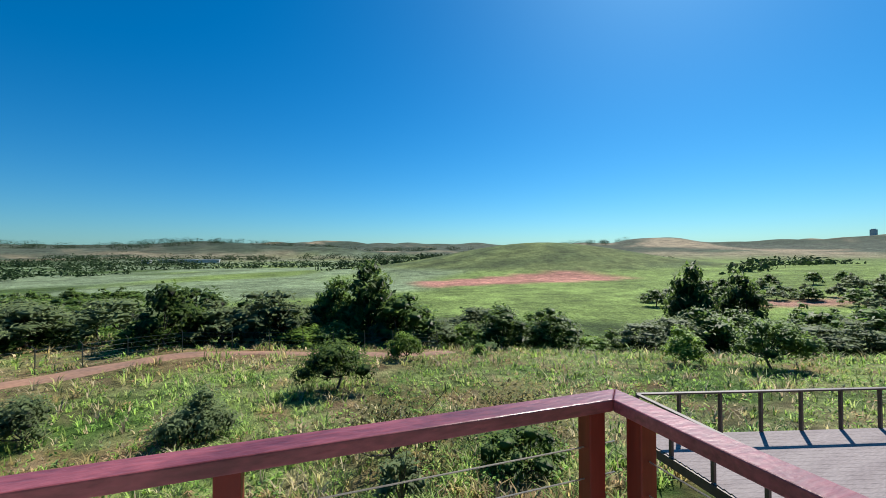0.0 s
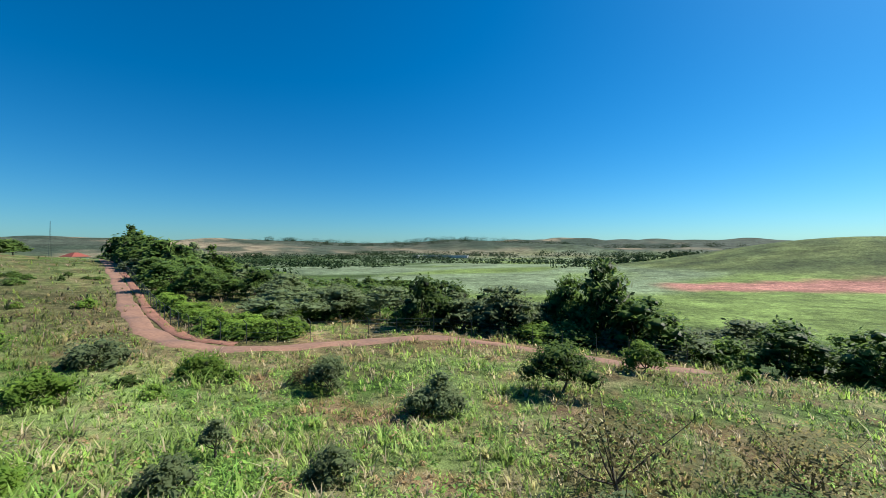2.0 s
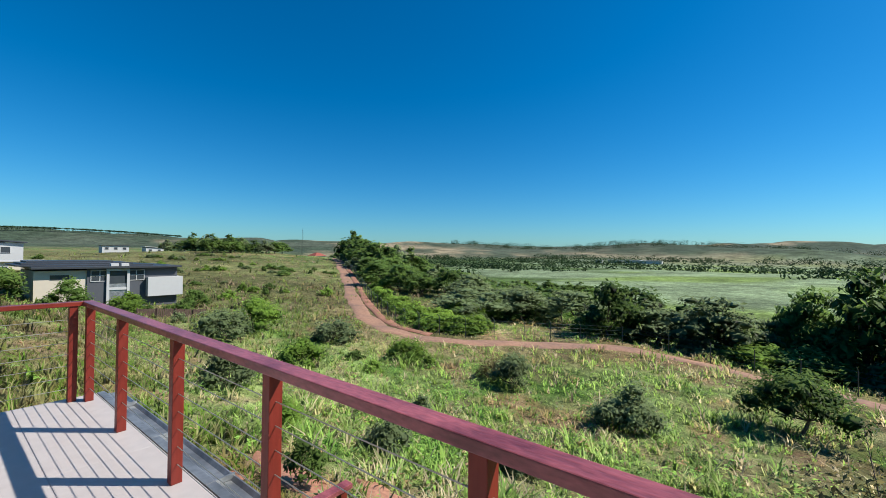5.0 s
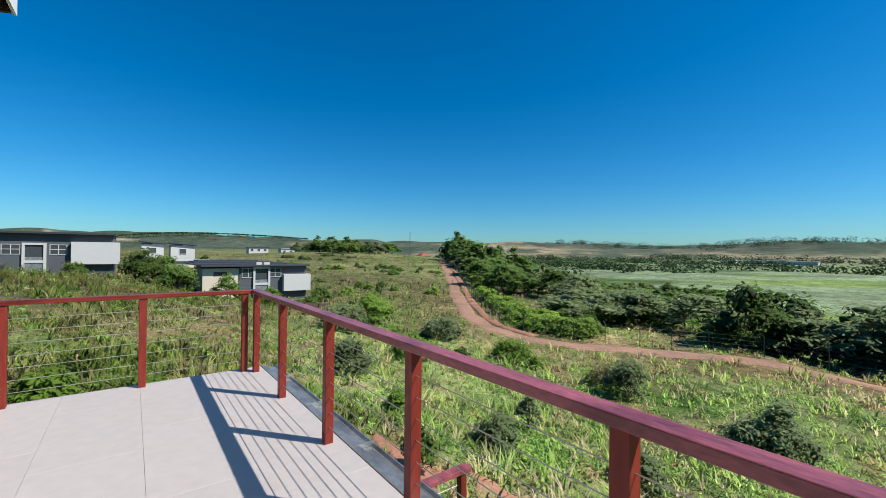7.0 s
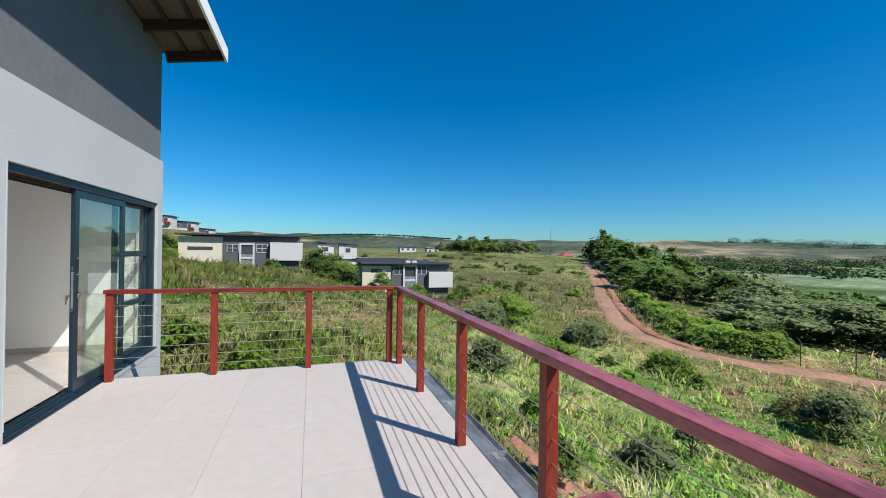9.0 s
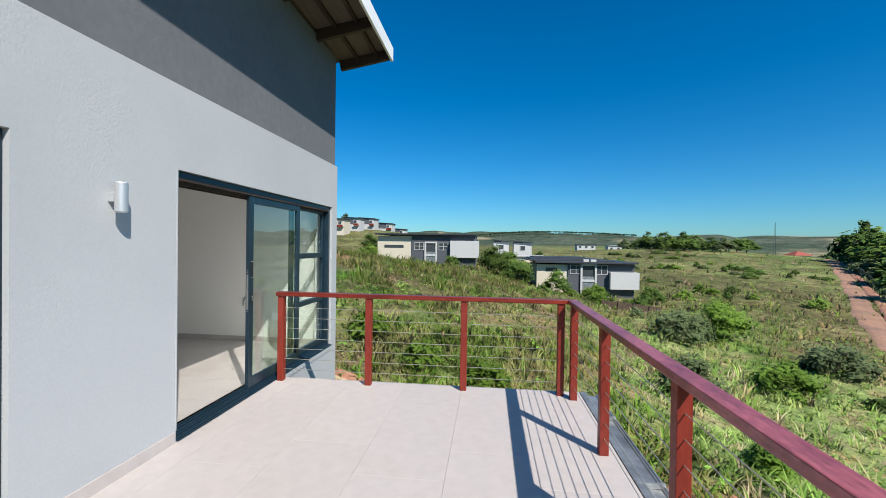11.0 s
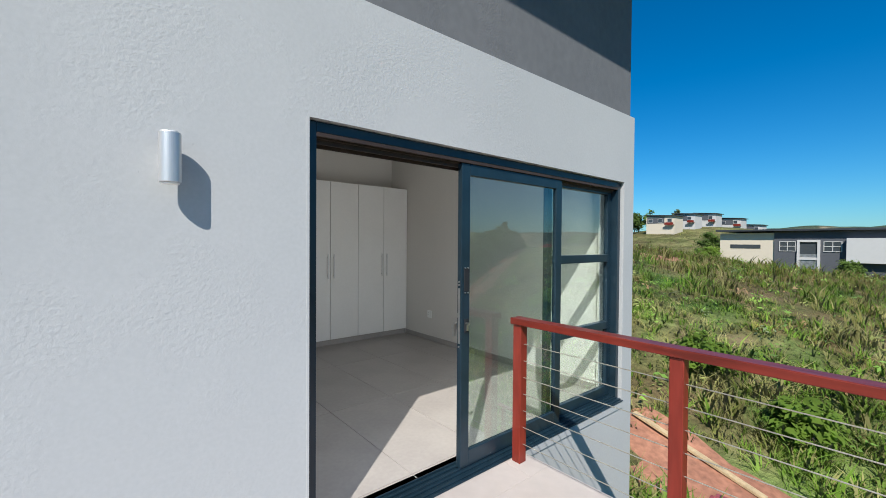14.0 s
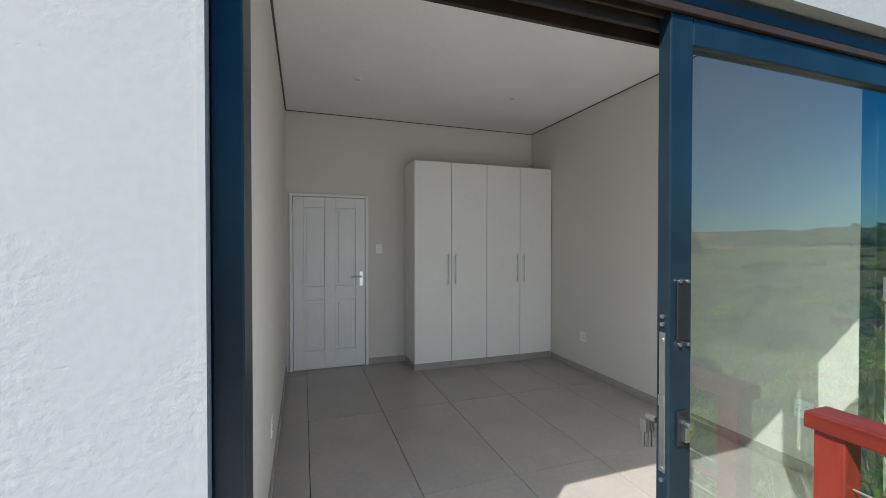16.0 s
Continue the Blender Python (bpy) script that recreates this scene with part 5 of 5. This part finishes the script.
for k in range(150):
    t = rng.uniform(0, 1)
    i = int(t * (len(LINE) * 0.62))
    p = LINE[i]
    d = (LINE[i + 1] - p).normalized()
    side = Vector((d.y, -d.x))
    if side.y < 0:
        side = -side
    off = 4.0 + 40 * rng.uniform(0, 1) ** 1.5
    q = p + side * off
    far = max(0.0, min(1.0, (-q.x - 20) / 70))
    if wave(q.x, q.y, 9.0, 2) > 0.55:
        continue
    if off < 9 and far < 0.5:
        PLACES.append((q.x, q.y, "h", rng.uniform(0.6, 1.0), rng.uniform(0.7, 1.1)))
        continue
    PLACES.append((q.x, q.y, "ssbbb"[rng.integers(5)] if far > 0.3 else "ssssf"[rng.integers(5)], rng.uniform(0.7, 1.1), rng.uniform(0.55, 0.95)))
for cx, cy, rx, ry, n in ((-50, 104, 34, 10, 34), (-78, 128, 44, 26, 44), (-84, 158, 36, 26, 40), (145, 92, 50, 24, 52), (165, 62, 40, 8, 14), (120, 48, 40, 5, 14)):
    for k in range(n):
        a, q = rng.uniform(0, 6.28), math.sqrt(rng.uniform(0, 1))
        PLACES.append((cx + rx * q * math.cos(a), cy + ry * q * math.sin(a), "bbbs"[rng.integers(4)], rng.uniform(0.7, 1.1), rng.uniform(0.6, 0.95)))
for k in range(330):
    x, y = -14 - rng.uniform(0, 130), 6 + rng.uniform(0, 62)
    if patches(x, y, 14.0, 2, 21) < 0.56 or 0.45 * x + 0.9 * y > 20:
        continue
    PLACES.append((x, y, "w", rng.uniform(0.25, 0.75) * (1 - 0.4 * (x > -35)), rng.uniform(0.3, 0.8) * (1 - 0.3 * (x > -35))))
for k in range(34):
    i = 26 + k
    d = (LINE[i + 1] - LINE[i]).normalized()
    side = Vector((d.y, -d.x)) * (1 if -d.x > 0 else -1)
    q = LINE[i] + side * rng.uniform(4.2, 6.5)
    PLACES.append((q.x, q.y, "h", rng.uniform(0.7, 1.0), rng.uniform(0.6, 1.0)))
for k in range(26):
    PLACES.append((-150 - rng.uniform(0, 50), 62 + rng.uniform(-4, 34), "b", rng.uniform(0.8, 1.2), rng.uniform(0.8, 1.2)))
for x, y in ((-168, -70), (-158, -72), (-182, -66), (-150, -70)):
    PLACES.append((x, y, "b", 1.0, 1.3))
for x, y, w, h in ((-118, 97, 1.4, 1.9), (-110, 93, 1.3, 1.6), (-124, 104, 1.4, 1.8), (-103, 88, 1.2, 1.5), (-95, 84, 1.2, 1.4), (-86, 79, 1.2, 1.4), (-78, 76, 1.1, 1.3), (-70, 70, 1.1, 1.2), (-90, 92, 1.2, 1.5), (-80, 88, 1.2, 1.4)):
    PLACES.append((x, y, "b", w, h))
KINDS = {"b": (BIG, "tree", "dense dark green tree in the valley thicket"), "f": (FEATHER, "tree", "feathery grey-green tree in the thicket"), "s": (SCRUB, "shrub", "dense green shrub beside the track"), "w": (LOW, "shrub", "low green shrub on the grassy slope"), "h": (HEDGE, "shrub", "bright green bushy shrub along the track"), "m": (BAMBOO, "tree", "tall drooping dark green clump in the valley")}
for x, y, k, sw, sh in PLACES:
    if float(off_track(np.array([x]), np.array([y]))[0]) < 3.2:
        continue
    pool, name, label = KINDS[k]
    if k == "b" and math.hypot(x, y) > 80:
        pool = FAR
    plant(name, pool[rng.integers(len(pool))], x, y, rng.uniform(0, 6.28), (sw, sh * 0.78), label, "tree" if name == "tree" else "bush", "valley thicket")


def far_woods():
    r = np.random.default_rng(21)
    pts, rad = [], []
    def belt(cx, cy, rx, ry, n, size, turn=0.0):
        for _ in range(n):
            u, v = r.uniform(-1, 1) * rx, r.normal() * 0.5 * ry
            c, s = math.cos(radians(turn)), math.sin(radians(turn))
            x, y = cx + u * c - v * s, cy + u * s + v * c
            pts.append((x, y, floor_at(x, y) + size * 0.35))
            rad.append(size * r.uniform(0.6, 1.2))
    belt(-20, 560, 220, 35, 150, 7, 8)
    belt(120, 430, 110, 14, 70, 6, 20)
    belt(-330, 430, 180, 50, 150, 7, -14)
    belt(-260, 260, 90, 40, 110, 5.5, -20)
    belt(-420, 760, 260, 60, 130, 9)
    belt(-60, 1000, 420, 50, 150, 10)
    belt(520, 560, 160, 20, 50, 7, 10)
    belt(330, 190, 110, 16, 60, 5, 15)
    belt(-330, 130, 60, 25, 60, 6)
    belt(700, 1500, 700, 80, 110, 14)
    belt(-700, 1500, 700, 120, 140, 14)
    v, f = leaf_cloud(r, pts, np.array(rad) * 1.25, 50000, 1.95, 0.7)
    return tagged(new("far_woods", raw_mesh("far_woods", v, f, "leaf_far")), "dark woods and hedges across the valley", "woods", kind="stuff")


far_woods()


def ridge_trees():
    r = np.random.default_rng(22)
    pts, rad = [], []
    for k in range(150):
        a = radians(71 + k * 0.15 + r.uniform(-0.05, 0.05))
        d = 1900
        x, y = -d * math.sin(a), d * math.cos(a)
        pts.append((x, y, floor_at(x, y) + 13))
        rad.append(r.uniform(3, 6))
        for z in (3, 7):
            pts.append((x, y, floor_at(x, y) + z))
            rad.append(1.3)
    v, f = leaf_cloud(r, pts, rad, 9000, 2.0, 0.6)
    return tagged(new("ridge_trees", raw_mesh("ridge_trees", v, f, "leaf_far")), "row of tall thin trees on the far ridge", "tree row", kind="stuff")


ridge_trees()


# ---- boundary fence ----
def fence():
    pts = []
    acc = 0.0
    step = 3.0
    for i in range(len(LINE) - 1):
        a, b = LINE[i], LINE[i + 1]
        d = (b - a).normalized()
        side = Vector((d.y, -d.x))
        if side.y < 0:
            side = -side
        L = (b - a).length
        while acc < L:
            q = a + d * acc + side * 2.2
            pts.append(q)
            acc += step
        acc -= L
    o = tagged(group_at("boundary_fence", pts[0].x, pts[0].y, 0), "tall green-grey wire boundary fence beside the track", "fence")
    inv = Matrix.Translation((-pts[0].x, -pts[0].y, 0))
    bm = bmesh.new()
    for q in pts:
        z = floor_at(q.x, q.y)
        rod(bm, (q.x, q.y, z - 0.2), (q.x, q.y, z + 1.75), 0.035, sides=5)
        rod(bm, (q.x, q.y, z + 1.75), (q.x - 0.1, q.y - 0.22, z + 2.05), 0.03, sides=4)
    bmesh.ops.transform(bm, matrix=inv, verts=bm.verts)
    solid("post", bm, "fence", o)["kind"] = "stuff"
    bm = bmesh.new()
    for a, b in zip(pts, pts[1:]):
        za, zb = floor_at(a.x, a.y), floor_at(b.x, b.y)
        for h in (0.15, 0.55, 0.95, 1.35, 1.7):
            rod(bm, (a.x, a.y, za + h), (b.x, b.y, zb + h), 0.008, sides=3)
    bmesh.ops.transform(bm, matrix=inv, verts=bm.verts)
    solid("wire", bm, "fence", o)["kind"] = "stuff"


fence()


# ---- grass ----
def grass(name, seed, count, near, far, blades, tall, width, label, turn=(-12, 222)):
    r = np.random.default_rng(seed)
    a = r.uniform(radians(turn[0]), radians(turn[1]), count)
    d = near * (far / near) ** (r.uniform(0, 1, count) ** 0.72)
    x, y = d * np.cos(a) - 2.0, d * np.sin(a)
    keep = ~((x > -7.6) & (x < 2.9) & (y < 1.8)) & (off_track(x, y) > 1.6)
    keep &= r.uniform(0, 1, count) > 0.5 * smooth01(0.55, 0.8, patches(x, y, 2.6, 4, 3)) + 0.3 * smooth01(0.55, 0.8, patches(x, y, 0.9, 2, 8))
    for cx, cy, rx, ry in ((-10.4, -1.9, 1.25, 2.5), (-10.6, 1.2, 0.8, 1.0), (-8.0, 1.8, 0.7, 0.5), (-8.2, 5.7, 1.8, 0.45), (-6.2, 6.8, 1.1, 0.4), (-9.2, 4.3, 0.7, 0.5)):
        keep &= ((x - cx) / rx) ** 2 + ((y - cy) / ry) ** 2 > r.uniform(0.6, 1.3, count)
    keep &= (0.45 * x + 0.9 * y < 52)
    keep &= ~((x > 7.0) & (x < 16) & (y < 7.8) & (y > 0.5))
    x, y = x[keep], y[keep]
    n = len(x)
    scale = (0.35 + 1.25 * patches(x, y, 1.5, 3, 9) ** 1.4) * r.uniform(0.6, 1.4, n) * (1 + np.minimum(np.hypot(x, y) / 60, 0.9))
    col = cover(x, y) * 2.4
    dry = r.uniform(0, 1, n) < 0.08 + 0.5 * smooth01(0.45, 0.8, patches(x, y, 2.6, 4, 3)) + 0.12 * ((x < -7) & (y < 8))
    col[dry] = np.array((0.60, 0.51, 0.31)) * r.uniform(0.6, 1.1, (dry.sum(), 1))
    fresh = (~dry) & (r.uniform(0, 1, n) < 0.5)
    col[fresh] = np.array((0.31, 0.47, 0.10)) * r.uniform(0.55, 1.15, (fresh.sum(), 1))
    # Dry and fresh blades there get a little of that painted brightness too.
    lit_lift = smooth01(10, -4, x) * smooth01(4, 9, y) * smooth01(-36, -22, x)
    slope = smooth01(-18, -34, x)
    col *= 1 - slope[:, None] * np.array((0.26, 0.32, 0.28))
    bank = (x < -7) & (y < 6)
    col[dry | fresh] *= (1 + 0.12 * lit_lift)[dry | fresh][:, None]
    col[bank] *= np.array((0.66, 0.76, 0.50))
    col *= (0.5 + 0.95 * patches(x, y, 0.8, 3, 12))[:, None]
    base = np.column_stack([x, y, height(x, y) - 0.03])
    base, scale, col = np.repeat(base, blades, 0), np.repeat(scale, blades), np.repeat(col, blades, 0)
    m = len(base)
    t = r.uniform(0, 2 * math.pi, m)
    out = np.column_stack([np.cos(t), np.sin(t), np.zeros(m)])
    side = np.column_stack([-np.sin(t), np.cos(t), np.zeros(m)])
    h = tall * scale * r.uniform(0.5, 1.15, m)
    lean = h * r.uniform(0.35, 1.25, m)
    w = (width * (0.7 + 0.5 * scale))[:, None]
    b = base + out * (0.06 * scale * r.uniform(0, 1, m))[:, None]
    up = np.array((0, 0, 1.0))
    v0, v1 = b - side * w, b + side * w
    mid = b + out * (lean * 0.3)[:, None] + up * (h * 0.62)[:, None]
    v2, v3 = mid + side * w * 0.8, mid - side * w * 0.8
    tip = b + out * lean[:, None] + up * h[:, None]
    v = np.stack([v0, v1, v2, v3, tip], 1).reshape(-1, 3)
    i = np.arange(m)[:, None] * 5
    f = np.concatenate([i + np.array((0, 1, 2)), i + np.array((0, 2, 3)), i + np.array((3, 2, 4))])
    me = raw_mesh(name, v, f, "grass")
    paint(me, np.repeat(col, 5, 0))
    return tagged(new(name, me), label, "grass", kind="stuff")


grass("meadow_grass", 31, 36000, 5.0, 75.0, 5, 0.28, 0.017, "tall mixed green and straw-coloured grass on the slope")
grass("bank_grass", 34, 11500, 6.0, 45.0, 6, 0.27, 0.007, "fine green and straw grass on the bank", (160, 222))
grass("far_grass", 32, 12000, 40.0, 170.0, 3, 0.32, 0.045, "rough grass tufts far along the hillside")


def weeds():
    """Low herbs of many hues, denser in drifts."""
    r = np.random.default_rng(33)
    n = 15000
    a, d = r.uniform(radians(-10), radians(218), n), 5 * (75 / 5) ** (r.uniform(0, 1, n) ** 0.75)
    x, y = d * np.cos(a) - 2, d * np.sin(a)
    keep = ~((x > -7.8) & (x < 3.0) & (y < 2.2)) & ~((x > 7) & (x < 16) & (y > 0.5) & (y < 7.8)) & (off_track(x, y) > 1.9)
    keep &= (0.45 * x + 0.9 * y < 50) & (patches(x, y, 2.2, 3, 8) > r.uniform(0.1, 0.8, n))
    for cx, cy, rx, ry in ((-10.4, -1.9, 1.35, 2.6), (-10.6, 1.2, 0.9, 1.1), (-8.2, 5.7, 1.9, 0.5), (-6.2, 6.8, 1.2, 0.45), (-9.2, 4.3, 0.8, 0.6)):
        keep &= ((x - cx) / rx) ** 2 + ((y - cy) / ry) ** 2 > 1
    keep &= ~((x < -7) & (x > -40) & (y < 7)) | (r.uniform(0, 1, n) < 0.25)
    x, y = x[keep], y[keep]
    size = r.uniform(0.10, 0.30, len(x)) * (1 + np.hypot(x, y) / 70)
    hues = 1.9 * np.array(((0.13, 0.23, 0.05), (0.18, 0.30, 0.06), (0.10, 0.17, 0.05), (0.24, 0.27, 0.09), (0.30, 0.20, 0.11), (0.16, 0.20, 0.10)))
    pick = hues[r.choice(6, len(x), p=(0.27, 0.27, 0.16, 0.12, 0.1, 0.08))] * r.uniform(0.75, 1.2, (len(x), 1))
    vs, fs, cs, base = [], [], [], 0
    z = height(x, y)
    for i in range(len(x)):
        v, f = leaf_cloud(r, [(x[i], y[i], z[i] + size[i] * 0.45)], [size[i]], 12, 0.045 + 0.12 * size[i], 0.75)
        vs.append(v)
        fs.append(f + base)
        cs.append(np.repeat(pick[i:i + 1], len(v), 0))
        base += len(v)
    me = raw_mesh("weeds", np.concatenate(vs), np.concatenate(fs), "grass")
    paint(me, np.concatenate(cs))
    return tagged(new("weeds", me), "low leafy green and brown weeds among the grass", "weeds", kind="stuff")


weeds()


# ---- tiles ----
def tile_mesh(w, d, t, mat):
    bm = bmesh.new()
    slab(bm, -w / 2, w / 2, -d / 2, d / 2, -t, 0)
    bmesh.ops.bevel(bm, geom=[e for e in bm.edges if all(v.co.z > -t / 2 for v in e.verts)], offset=0.0008, segments=1, affect="EDGES")
    me = bpy.data.meshes.new("tile")
    bm.to_mesh(me)
    bm.free()
    me.materials.append(M[mat])
    return me


def lay_tiles(owner, x0, x1, y0, y1, w, d, gap, mat, ox, oy, shift):
    cache = {}
    j0, j1 = math.floor((y0 - oy) / d), math.ceil((y1 - oy) / d)
    for j in range(j0, j1):
        s = shift * (j % 2)
        i0, i1 = math.floor((x0 - ox - s) / w), math.ceil((x1 - ox - s) / w)
        for i in range(i0, i1):
            a, b = max(x0, ox + s + i * w), min(x1, ox + s + (i + 1) * w)
            c, e = max(y0, oy + j * d), min(y1, oy + (j + 1) * d)
            if b - a < 0.03 or e - c < 0.03:
                continue
            key = (round(b - a, 3), round(e - c, 3))
            if key not in cache:
                cache[key] = tile_mesh(key[0] - gap, key[1] - gap, 0.011, mat)
            t = new("tile", cache[key])
            t.location = ((a + b) / 2, (c + e) / 2, 0.0)
            t.parent = owner


deck_tiles = tagged(group_at("floor_deck_tiles"), "large pale stone-look deck tiles with faint joints", "floor", kind="structure")
lay_tiles(deck_tiles, DX0, DX1, WY, DY1, 1.215, 0.622, 0.0015, "tile", -3.6, -1.155, 0.4)
room_tiles = tagged(group_at("floor_bedroom_tiles"), "large grey porcelain bedroom floor tiles", "floor", kind="structure")
lay_tiles(room_tiles, WX + 0.15, -3.40, -6.17, WY - 0.15, 0.613, 1.23, 0.004, "room_tile", -3.62, -4.75, 0.0)
lay_tiles(room_tiles, -3.28, 2.45, -6.17, WY - 0.15, 0.613, 1.23, 0.004, "room_tile", -3.62, -4.75, 0.0)
